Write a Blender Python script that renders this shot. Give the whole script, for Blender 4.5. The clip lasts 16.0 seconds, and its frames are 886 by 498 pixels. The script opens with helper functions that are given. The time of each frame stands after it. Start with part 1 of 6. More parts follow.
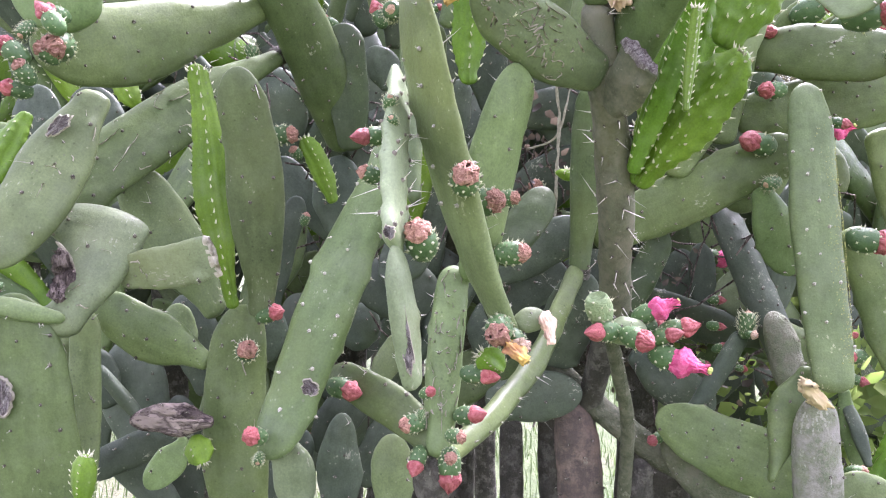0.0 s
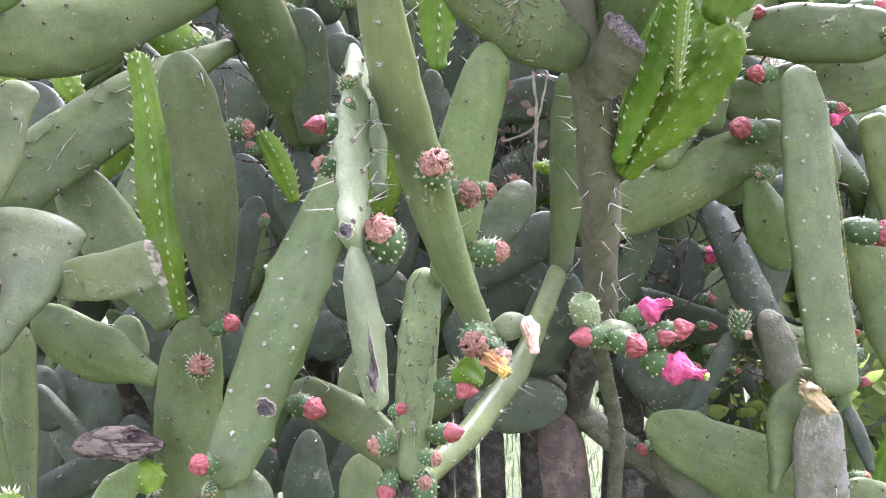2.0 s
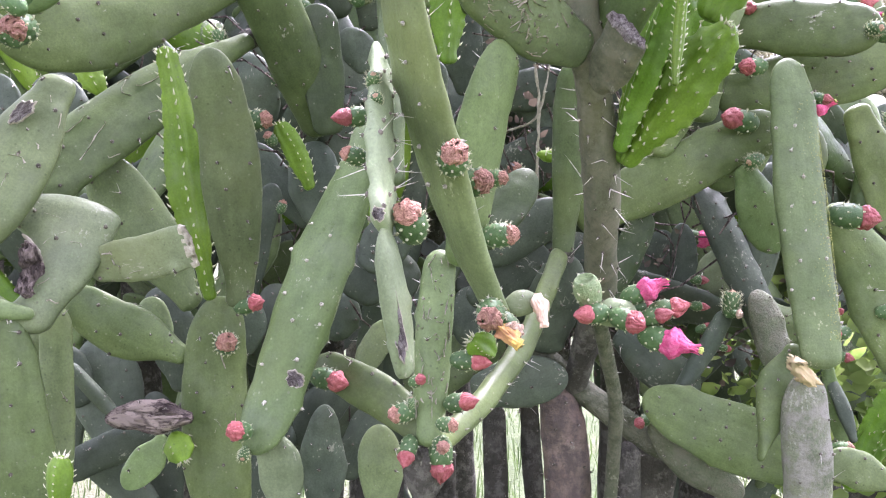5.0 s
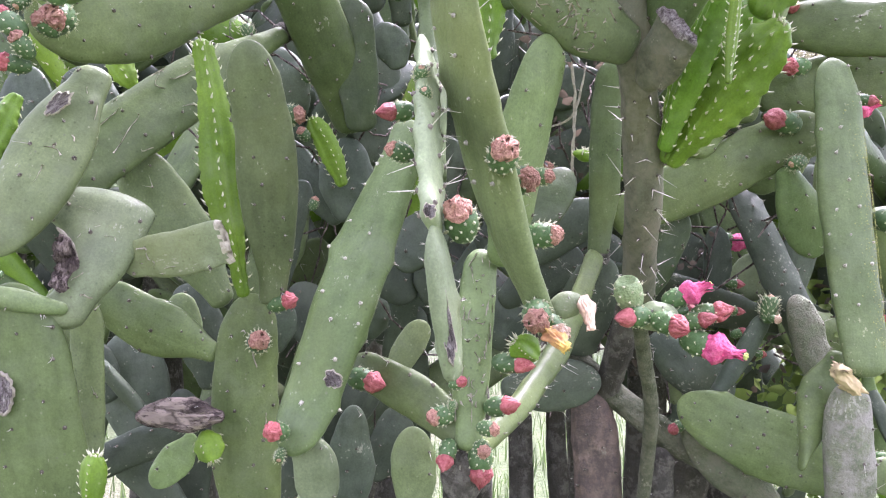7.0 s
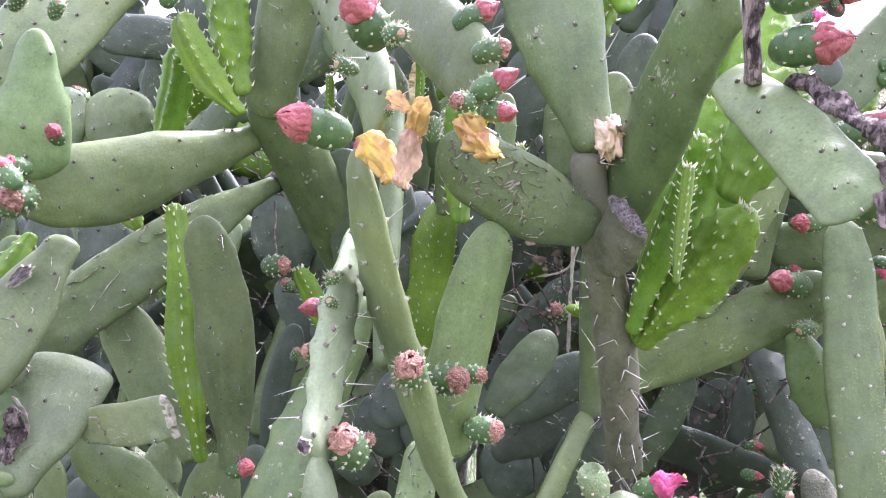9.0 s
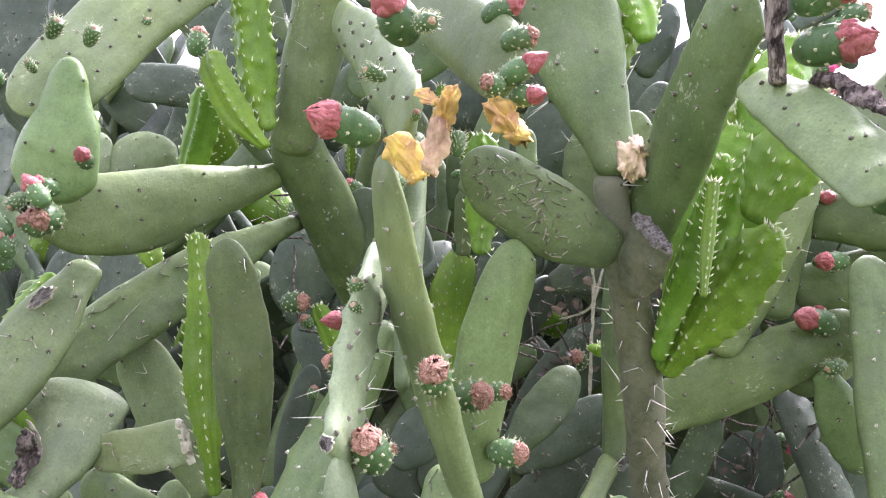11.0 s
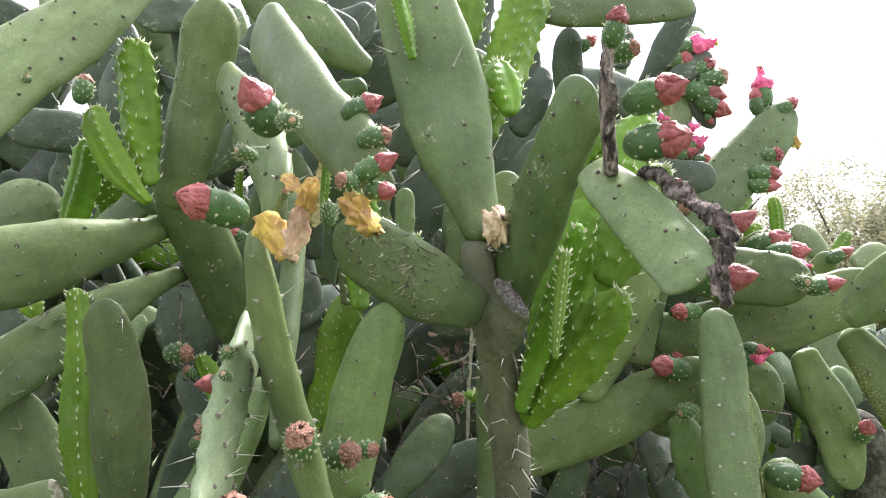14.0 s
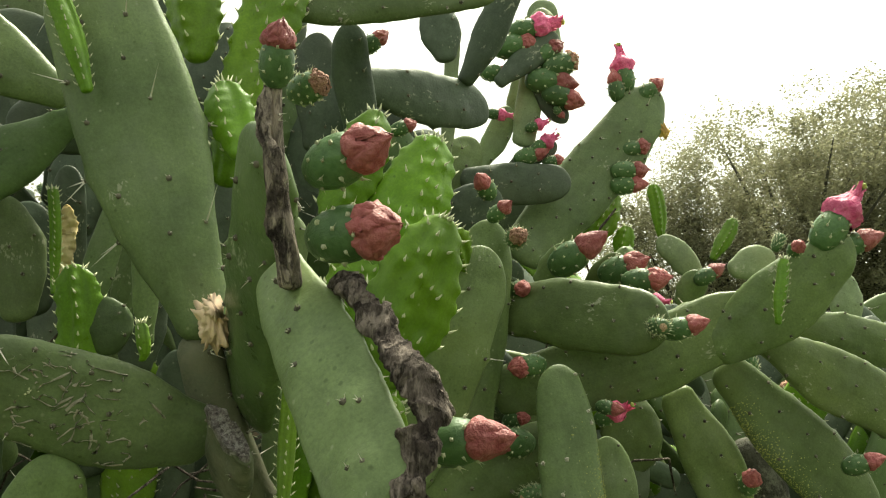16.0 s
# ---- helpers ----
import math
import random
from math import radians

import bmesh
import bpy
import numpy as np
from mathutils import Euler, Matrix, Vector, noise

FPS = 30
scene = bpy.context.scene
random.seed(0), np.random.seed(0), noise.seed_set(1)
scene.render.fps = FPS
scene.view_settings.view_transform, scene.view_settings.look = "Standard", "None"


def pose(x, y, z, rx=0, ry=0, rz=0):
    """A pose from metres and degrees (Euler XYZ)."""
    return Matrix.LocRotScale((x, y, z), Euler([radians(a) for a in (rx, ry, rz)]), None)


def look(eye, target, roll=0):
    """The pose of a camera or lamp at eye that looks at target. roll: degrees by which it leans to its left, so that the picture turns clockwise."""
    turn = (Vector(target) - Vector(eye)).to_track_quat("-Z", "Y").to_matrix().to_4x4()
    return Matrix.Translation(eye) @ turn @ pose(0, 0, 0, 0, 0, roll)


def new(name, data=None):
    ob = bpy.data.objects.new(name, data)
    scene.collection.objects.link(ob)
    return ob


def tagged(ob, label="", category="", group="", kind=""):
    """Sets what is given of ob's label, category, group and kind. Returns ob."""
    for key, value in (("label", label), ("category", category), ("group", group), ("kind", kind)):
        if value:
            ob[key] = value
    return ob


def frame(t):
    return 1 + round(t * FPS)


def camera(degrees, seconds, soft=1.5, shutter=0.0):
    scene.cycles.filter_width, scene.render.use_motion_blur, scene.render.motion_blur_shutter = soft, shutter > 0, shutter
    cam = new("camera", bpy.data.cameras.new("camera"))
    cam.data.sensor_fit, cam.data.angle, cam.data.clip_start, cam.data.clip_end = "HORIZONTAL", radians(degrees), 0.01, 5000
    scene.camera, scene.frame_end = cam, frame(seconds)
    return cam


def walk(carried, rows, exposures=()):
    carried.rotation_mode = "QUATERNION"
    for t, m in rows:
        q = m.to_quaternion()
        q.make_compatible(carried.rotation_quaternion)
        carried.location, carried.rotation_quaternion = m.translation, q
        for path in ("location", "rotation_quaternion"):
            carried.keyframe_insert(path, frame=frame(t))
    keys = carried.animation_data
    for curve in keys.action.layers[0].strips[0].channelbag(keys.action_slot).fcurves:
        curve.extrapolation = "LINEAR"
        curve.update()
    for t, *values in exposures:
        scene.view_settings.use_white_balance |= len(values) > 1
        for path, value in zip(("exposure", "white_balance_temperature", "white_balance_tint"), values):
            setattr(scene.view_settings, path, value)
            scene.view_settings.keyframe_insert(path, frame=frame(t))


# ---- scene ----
cam = camera(56.4, 16.0, soft=1.15)
METRES, EYE, TILT, LEAN, TURN = 1.8, 1.4, 0.0, 0.0, 0.0
ROWS = [
    (0.0, 0.0, 0.0, 0.0, 0.0, 0.0, -0.0),
    (0.5, -0.0028, 0.0064, -0.0009, -0.04, 0.02, 0.16),
    (1.0, -0.0032, 0.0236, 0.0039, -0.57, 0.15, 0.26),
    (1.5, 0.0012, 0.0398, -0.0015, -1.31, 0.25, 0.63),
    (2.0, 0.0052, 0.0567, -0.0013, -1.56, 0.13, 1.17),
    (2.5, 0.0051, 0.0305, -0.003, -1.9, 0.05, 1.58),
    (3.0, 0.0045, 0.0124, -0.0076, -2.02, -0.55, 1.84),
    (3.5, 0.0026, 0.0126, -0.0098, -1.97, -0.68, 1.76),
    (6.0, -0.0276, 0.024, -0.001, -2.0, -0.76, 0.83),
    (6.5, -0.0338, 0.0283, -0.0045, -1.32, -0.71, 0.63),
    (7.0, -0.0312, 0.031, -0.0048, -1.34, -0.7, 0.52),
    (7.5, -0.0128, 0.0279, -0.0017, -1.4, -0.51, 0.55),
    (8.0, 0.0617, 0.015, 0.0121, -0.25, -0.06, 1.31),
    (8.5, 0.0915, 0.0083, 0.0476, 3.84, 2.03, 0.04),
    (9.0, 0.072, 0.0519, 0.0761, 5.58, 3.77, -1.22),
    (9.2, 0.0651, 0.0758, 0.0869, 6.04, 4.52, -1.21),
    (11.3, 0.0657, 0.0576, 0.0315, 6.47, 9.76, -1.64),
    (11.5, 0.0539, 0.0637, 0.0351, 7.03, 9.58, -1.02),
    (12.0, -0.0296, 0.129, 0.0606, 1.87, 10.62, 0.48),
    (12.5, -0.0525, 0.1264, 0.0648, -1.63, 12.32, 0.41),
    (13.0, 0.0408, 0.0498, 0.0539, -1.59, 12.22, -0.69),
    (13.5, 0.0836, 0.0254, 0.0561, 0.73, 11.51, -0.19),
    (14.0, 0.0905, 0.0239, 0.0563, 0.02, 11.28, -0.73),
    (14.5, 0.1456, 0.0489, 0.0732, -0.41, 10.67, -0.14),
    (15.0, 0.1963, 0.1017, 0.1203, -3.68, 7.95, 2.17),
    (15.5, 0.2106, 0.1342, 0.1576, -4.01, 8.6, 3.52),
    (16.0, 0.2087, 0.1658, 0.1477, -3.95, 8.99, 4.58),
]
walk(cam, [(t, pose(0, 0, EYE, TILT, LEAN, TURN) @ pose(METRES * x, METRES * y, METRES * z, 90 + pitch, roll, yaw)) for t, x, y, z, yaw, pitch, roll in ROWS],
     exposures=[(0.0, 2.70, 5750, 40), (7.5, 2.70, 5750, 40), (9.0, 2.66, 5600, 44), (12.5, 2.30, 6150, 22), (14.0, 2.04, 6200, 17), (15.0, 1.80, 6850, 8), (15.5, 1.24, 7250, -1), (16.0, 1.08, 7500, -5)])

# ---- light: hazy white sky, soft veiled sun ----
SUN_ELEVATION, SUN_AZIMUTH = 60.0, 35.0  # degrees; azimuth from +y towards +x
world = bpy.data.worlds.new("hazy_sky")
scene.world = world
world.use_nodes = True
wn, wl = world.node_tree.nodes, world.node_tree.links
wn.clear()
sky = wn.new("ShaderNodeTexSky")
sky.sky_type = "NISHITA"
sky.sun_disc = False
sky.sun_elevation = radians(SUN_ELEVATION)
sky.sun_rotation = radians(SUN_AZIMUTH)
sky.air_density, sky.dust_density = 1.0, 4.0
pale = wn.new("ShaderNodeHueSaturation")
pale.inputs["Saturation"].default_value = 0.18
back = wn.new("ShaderNodeBackground")
back.inputs["Strength"].default_value = 0.15
wout = wn.new("ShaderNodeOutputWorld")
wl.new(sky.outputs[0], pale.inputs["Color"])
wl.new(pale.outputs[0], back.inputs["Color"])
wl.new(back.outputs[0], wout.inputs["Surface"])

sun = new("sun", bpy.data.lights.new("sun", "SUN"))
sun.data.energy, sun.data.angle, sun.data.color = 3.0, radians(16), (1.0, 0.97, 0.9)
az, el = radians(SUN_AZIMUTH), radians(SUN_ELEVATION)
sun.matrix_world = look((0, 0, 8), Vector((0, 0, 8)) - Vector((math.sin(az) * math.cos(el), math.cos(az) * math.cos(el), math.sin(el))))


# ---- materials ----
def nodes_of(name):
    m = bpy.data.materials.new(name)
    m.use_nodes = True
    n, l = m.node_tree.nodes, m.node_tree.links
    return m, n, l, n["Principled BSDF"]


def noise_node(n, l, vec, scale, detail=3.0, rough=0.55):
    t = n.new("ShaderNodeTexNoise")
    t.inputs["Scale"].default_value, t.inputs["Detail"].default_value, t.inputs["Roughness"].default_value = scale, detail, rough
    l.new(vec, t.inputs["Vector"])
    return t.outputs["Fac"]


def ramp_node(n, l, fac, stops):
    r = n.new("ShaderNodeValToRGB")
    while len(r.color_ramp.elements) < len(stops):
        r.color_ramp.elements.new(0.5)
    for e, (p, c) in zip(r.color_ramp.elements, stops):
        e.position, e.color = p, (*c, 1) if len(c) == 3 else c
    l.new(fac, r.inputs["Fac"])
    return r.outputs["Color"]


def mix_node(n, l, fac, a, b, kind="MIX"):
    m = n.new("ShaderNodeMix")
    m.data_type, m.blend_type = "RGBA", kind
    for sock, val in ((m.inputs["Factor"], fac), (m.inputs["A"], a), (m.inputs["B"], b)):
        if isinstance(val, (int, float)):
            sock.default_value = val
        elif isinstance(val, tuple):
            sock.default_value = (*val, 1)
        else:
            l.new(val, sock)
    return m.outputs["Result"]


def spread_coords(n, l):
    """Object coordinates, shifted for each object so that no two carry the same marks."""
    c, o = n.new("ShaderNodeTexCoord"), n.new("ShaderNodeObjectInfo")
    a = n.new("ShaderNodeVectorMath")
    a.operation = "ADD"
    s = n.new("ShaderNodeVectorMath")
    s.operation = "SCALE"
    s.inputs["Scale"].default_value = 37.0
    l.new(o.outputs["Random"], s.inputs[0])
    l.new(c.outputs["Object"], a.inputs[0])
    l.new(s.outputs[0], a.inputs[1])
    return a.outputs[0], o.outputs["Random"]


def bump_on(n, l, bsdf, heights):
    last = None
    for h, strength, dist in heights:
        b = n.new("ShaderNodeBump")
        b.inputs["Strength"].default_value, b.inputs["Distance"].default_value = strength, dist
        l.new(h, b.inputs["Height"])
        if last:
            l.new(last, b.inputs["Normal"])
        last = b.outputs["Normal"]
    l.new(last, bsdf.inputs["Normal"])


def smooth_over(x):
    """Nought for living skin, one for dead and corky skin."""
    return min(1.0, max(0.0, (x - 0.5) * 2))


def skin(name, dark, light, scar=(0.42, 0.42, 0.32), scars=0.6, cork=None, rough=0.45, vary=0.25, bump=0.24):
    """Cactus skin: mottled green, waxy bloom, uneven streaks along the pad, pale scratches and corky specks."""
    m, n, l, b = nodes_of(name)
    vec, rnd = spread_coords(n, l)
    along = n.new("ShaderNodeMapping")
    along.inputs["Scale"].default_value = (1.0, 1.0, 0.22)
    l.new(vec, along.inputs["Vector"])
    broad = noise_node(n, l, vec, 8.0, 4.0)
    col = ramp_node(n, l, broad, [(0.28, tuple(v * 0.85 for v in dark)), (0.72, tuple(v * 1.06 for v in light))])
    mottle = noise_node(n, l, vec, 42.0, 6.0, 0.7)
    streak = noise_node(n, l, along.outputs[0], 60.0, 4.0, 0.6)
    fine = noise_node(n, l, vec, 330.0, 3.0, 0.7)
    grey = lambda f, lo, hi, a, z: ramp_node(n, l, f, [(lo, (a, a, a)), (hi, (z, z, z))])
    col = mix_node(n, l, 0.42 + 0.3 * bump, col, grey(mottle, 0.32, 0.68, 0.36, 0.64), "OVERLAY")
    col = mix_node(n, l, 0.3, col, grey(streak, 0.35, 0.65, 0.36, 0.64), "OVERLAY")
    col = mix_node(n, l, 0.38, col, grey(fine, 0.3, 0.7, 0.30, 0.70), "OVERLAY")
    dots = n.new("ShaderNodeTexVoronoi")
    dots.inputs["Scale"].default_value, dots.inputs["Randomness"].default_value = 105.0, 1.0
    l.new(vec, dots.inputs["Vector"])
    spot_mask = grey(dots.outputs["Distance"], 0.10, 0.20, 1.0, 0.0)
    tone = n.new("ShaderNodeSeparateColor")
    l.new(dots.outputs["Color"], tone.inputs["Color"])
    for channel, hi, amount, ink in (("Red", 0.80, 0.5, tuple(0.5 * v + 0.5 * w for v, w in zip(light, scar))), ("Green", 0.78, 0.5, tuple(0.4 * v for v in dark))):
        some = n.new("ShaderNodeMath")
        some.operation = "GREATER_THAN"
        some.inputs[1].default_value = hi
        l.new(tone.outputs[channel], some.inputs[0])
        both = n.new("ShaderNodeMath")
        both.operation = "MULTIPLY"
        l.new(some.outputs[0], both.inputs[0])
        l.new(spot_mask, both.inputs[1])
        part_of = n.new("ShaderNodeMath")
        part_of.operation = "MULTIPLY"
        part_of.inputs[1].default_value = amount
        l.new(both.outputs[0], part_of.inputs[0])
        col = mix_node(n, l, part_of.outputs[0], col, ink)
    # yellowed patches
    yellow = ramp_node(n, l, noise_node(n, l, vec, 5.0, 2.0), [(0.55, (0, 0, 0)), (0.75, (0.28, 0.28, 0.28))])
    col = mix_node(n, l, yellow, col, tuple(min(1.0, v * k) for v, k in zip(light, (1.35, 1.2, 0.72))))
    # grey waxy bloom in clouds, and dark blotches
    bloom = ramp_node(n, l, noise_node(n, l, vec, 13.0, 5.0, 0.65), [(0.48, (0, 0, 0)), (0.72, (0.38, 0.38, 0.38))])
    col = mix_node(n, l, bloom, col, tuple(0.55 * v + 0.45 * (0.22, 0.24, 0.2)[i] for i, v in enumerate(light)))
    blotch = ramp_node(n, l, noise_node(n, l, along.outputs[0], 21.0, 4.0, 0.7), [(0.56, (0, 0, 0)), (0.74, (0.4, 0.4, 0.4))])
    col = mix_node(n, l, blotch, col, tuple(0.6 * v for v in dark))
    # value and hue differ from pad to pad
    hsv = n.new("ShaderNodeHueSaturation")
    mr = n.new("ShaderNodeMapRange")
    mr.inputs["To Min"].default_value, mr.inputs["To Max"].default_value = 1 - vary, 1 + vary
    l.new(rnd, mr.inputs["Value"])
    l.new(mr.outputs[0], hsv.inputs["Value"])
    mh = n.new("ShaderNodeMapRange")
    mh.inputs["To Min"].default_value, mh.inputs["To Max"].default_value = 0.493, 0.508
    w2 = n.new("ShaderNodeMath")
    w2.operation = "MULTIPLY"
    w2.inputs[1].default_value = 7.31
    w = n.new("ShaderNodeMath")
    w.operation = "FRACT"
    l.new(rnd, w2.inputs[0])
    l.new(w2.outputs[0], w.inputs[0])
    l.new(w.outputs[0], mh.inputs["Value"])
    l.new(mh.outputs[0], hsv.inputs["Hue"])
    l.new(col, hsv.inputs["Color"])
    col = hsv.outputs["Color"]
    if scars:
        dash = n.new("ShaderNodeMapping")
        dash.inputs["Scale"].default_value = (1.0, 1.0, 0.55)
        dash.inputs["Rotation"].default_value = (0.0, 0.6, 0.0)
        l.new(vec, dash.inputs["Vector"])
        speck = noise_node(n, l, dash.outputs[0], 190.0, 3.0, 0.7)
        where = noise_node(n, l, vec, 16.0, 3.0)
        mul = n.new("ShaderNodeMath")
        mul.operation = "MULTIPLY"
        l.new(speck, mul.inputs[0])
        l.new(where, mul.inputs[1])
        mask = ramp_node(n, l, mul.outputs[0], [(0.40 - 0.05 * scars, (0, 0, 0)), (0.44 - 0.05 * scars, (0.55, 0.55, 0.55))])
        col = mix_node(n, l, mask, col, scar)
    if cork:
        patch = noise_node(n, l, vec, 28.0, 6.0, 0.75)
        mask = ramp_node(n, l, patch, [(0.5 if bump > 0.9 else 0.42, (0, 0, 0)), (0.6, (1, 1, 1))])
        col = mix_node(n, l, mask, col, cork)
    l.new(col, b.inputs["Base Color"])
    l.new(grey(mottle, 0.3, 0.7, max(0.2, rough - 0.12), rough + 0.16), b.inputs["Roughness"])
    b.inputs["Specular IOR Level"].default_value = 0.22
    bump_on(n, l, b, [(fine, min(1.0, bump * 0.7), 0.0012 + 0.002 * smooth_over(bump)), (mottle, min(1.0, bump * 1.3), 0.004 + 0.006 * smooth_over(bump)), (streak, min(1.0, bump * 0.6), 0.003 + 0.008 * smooth_over(bump))])
    return m


def plain(name, a, b2, scale=120.0, rough=0.7, bump=0.4, dist=0.002):
    m, n, l, b = nodes_of(name)
    vec, rnd = spread_coords(n, l)
    f = noise_node(n, l, vec, scale, 4.0, 0.65)
    col = ramp_node(n, l, f, [(0.32, a), (0.68, b2)])
    hsv = n.new("ShaderNodeHueSaturation")
    mr = n.new("ShaderNodeMapRange")
    mr.inputs["To Min"].default_value, mr.inputs["To Max"].default_value = 0.78, 1.22
    l.new(rnd, mr.inputs["Value"])
    l.new(mr.outputs[0], hsv.inputs["Value"])
    l.new(col, hsv.inputs["Color"])
    l.new(hsv.outputs["Color"], b.inputs["Base Color"])
    b.inputs["Roughness"].default_value = rough
    b.inputs["Specular IOR Level"].default_value = 0.3
    bump_on(n, l, b, [(f, bump, dist)])
    return m



def weathered(name, dark, mid, light, scale=1.0, peeled=0.54):
    """Dead, dried tissue: fibrous, cracked into flakes, pale where the crust has peeled."""
    m, n, l, b = nodes_of(name)
    vec, rnd = spread_coords(n, l)
    along = n.new("ShaderNodeMapping")
    along.inputs["Scale"].default_value = (1.0, 1.0, 0.3)
    l.new(vec, along.inputs["Vector"])
    fibre = noise_node(n, l, along.outputs[0], 150.0 * scale, 6.0, 0.75)
    patch = noise_node(n, l, along.outputs[0], 55.0 * scale, 5.0, 0.7)
    crack = n.new("ShaderNodeTexVoronoi")
    crack.feature = "DISTANCE_TO_EDGE"
    crack.inputs["Scale"].default_value = 60.0 * scale
    warp = n.new("ShaderNodeVectorMath")
    warp.operation = "MULTIPLY_ADD"
    l.new(fibre, warp.inputs[0])
    warp.inputs[1].default_value = (0.03, 0.03, 0.03)
    l.new(along.outputs[0], warp.inputs[2])
    l.new(warp.outputs[0], crack.inputs["Vector"])
    col = ramp_node(n, l, fibre, [(0.36, dark), (0.5, mid), (0.64, light)])
    peel = ramp_node(n, l, patch, [(peeled, (0, 0, 0)), (peeled + 0.05, (0.85, 0.85, 0.85))])
    col = mix_node(n, l, peel, col, light)
    seam = ramp_node(n, l, crack.outputs["Distance"], [(0.0, (0.7, 0.7, 0.7)), (0.07, (0, 0, 0))])
    col = mix_node(n, l, seam, col, tuple(v * 0.5 for v in dark))
    l.new(col, b.inputs["Base Color"])
    b.inputs["Roughness"].default_value = 0.92
    b.inputs["Specular IOR Level"].default_value = 0.15
    depth = ramp_node(n, l, crack.outputs["Distance"], [(0.0, (0, 0, 0)), (0.2, (1, 1, 1))])
    bump_on(n, l, b, [(fibre, 0.8, 0.006), (patch, 0.7, 0.010), (depth, 0.6, 0.004)])
    return m


SKIN = {
    "mature": skin("mature_skin", (0.106, 0.148, 0.061), (0.162, 0.212, 0.092), scars=0.2, rough=0.42),
    "fresh": skin("fresh_skin", (0.135, 0.205, 0.07), (0.19, 0.27, 0.105), scars=-0.2, rough=0.36),
    # greyish green, darkened further: the thicket's shade is put into this colour
    "dull_shaded": skin("dull_shaded_skin", (0.052, 0.072, 0.047), (0.086, 0.110, 0.073), scars=0.4, rough=0.5),
    "pale": skin("pale_skin", (0.175, 0.225, 0.115), (0.24, 0.292, 0.158), scars=0.7, rough=0.45),
    "young": skin("young_skin", (0.088, 0.182, 0.012), (0.15, 0.265, 0.024), scars=0.0, rough=0.36, vary=0.15, bump=0.2),
    "scarred": skin("scarred_skin", (0.116, 0.164, 0.063), (0.166, 0.22, 0.09), scar=(0.44, 0.46, 0.28), scars=0.25, rough=0.4),
    "woody": skin("woody_skin", (0.085, 0.106, 0.056), (0.135, 0.158, 0.094), scars=0.8, cork=(0.18, 0.184, 0.126), rough=0.65, bump=0.85),
    "lichen": skin("lichen_skin", (0.125, 0.152, 0.088), (0.19, 0.215, 0.135), scar=(0.46, 0.45, 0.37), scars=1.0, cork=(0.27, 0.265, 0.22), rough=0.7, bump=0.7),
    "deep": skin("deep_skin", (0.070, 0.112, 0.040), (0.108, 0.158, 0.058), scars=0.3, rough=0.36),
    "rich": skin("rich_skin", (0.092, 0.132, 0.046), (0.144, 0.192, 0.070), scars=0.2, rough=0.38),
    # ordinary green made darker, with shadow put into the base colour
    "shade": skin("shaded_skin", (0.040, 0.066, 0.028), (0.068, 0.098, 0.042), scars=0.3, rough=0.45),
    "bark": skin("bark_skin", (0.045, 0.043, 0.034), (0.10, 0.095, 0.075), scars=0.5, cork=(0.16, 0.155, 0.125), rough=0.85, bump=1.0),
    "husk": skin("husk_skin", (0.20, 0.14, 0.11), (0.34, 0.26, 0.21), scars=0.5, cork=(0.12, 0.10, 0.085), rough=0.8, bump=0.8),
    "dry": weathered("dry_skin", (0.035, 0.026, 0.024), (0.11, 0.088, 0.078), (0.36, 0.30, 0.25), 0.8, 0.47),
    "dead": weathered("dead_skin", (0.040, 0.030, 0.026), (0.105, 0.085, 0.073), (0.26, 0.215, 0.185)),
    "old": skin("old_skin", (0.090, 0.100, 0.060), (0.146, 0.154, 0.098), scars=0.8, cork=(0.175, 0.172, 0.118), rough=0.7, bump=0.5),
}
FELT = plain("areole_felt", (0.030, 0.027, 0.020), (0.21, 0.19, 0.145), 160.0, 0.9)
FELT_PALE = plain("pale_areole_felt", (0.16, 0.15, 0.11), (0.58, 0.56, 0.46), 300.0, 0.9)
FELT_YOUNG = plain("young_areole_felt", (0.36, 0.38, 0.21), (0.62, 0.62, 0.45), 400.0, 0.8)
SPINE = plain("spine_straw", (0.5, 0.47, 0.4), (0.7, 0.67, 0.6), 200.0, 0.6)
CORK = weathered("cork_scar", (0.10, 0.084, 0.078), (0.24, 0.21, 0.195), (0.44, 0.41, 0.375), 2.0)
CORK_RIM = plain("cork_rim", (0.24, 0.22, 0.16), (0.50, 0.47, 0.37), 120.0, 0.9, 0.6, 0.004)
FRUIT = plain("fruit_skin", (0.052, 0.108, 0.036), (0.095, 0.17, 0.062), 5.0, 0.4, 0.15, 0.03)
FRUIT_PALE = plain("pale_fruit_skin", (0.2, 0.29, 0.13), (0.3, 0.38, 0.19), 5.0, 0.5, 0.40, 0.050)
PETAL_RED = plain("red_petal", (0.27, 0.055, 0.058), (0.44, 0.150, 0.145), 5.0, 0.5, 0.3, 0.05)
PETAL_PINK = plain("pink_petal", (0.66, 0.06, 0.20), (0.84, 0.20, 0.36), 5.0, 0.5, 0.3, 0.05)
PETAL_BROWN = plain("withered_petal", (0.34, 0.155, 0.115), (0.60, 0.36, 0.26), 9.0, 0.8, 0.6, 0.06)
PETAL_TAN = plain("dry_tan_petal", (0.58, 0.42, 0.17), (0.86, 0.72, 0.44), 7.0, 0.9, 0.80, 0.080)
PETAL_BLUSH = plain("dry_blush_petal", (0.48, 0.31, 0.21), (0.84, 0.66, 0.50), 9.0, 0.85, 0.5, 0.05)
PETAL_HUSK = plain("dry_husk_petal", (0.26, 0.15, 0.10), (0.64, 0.45, 0.29), 40.0, 0.85, 0.6)
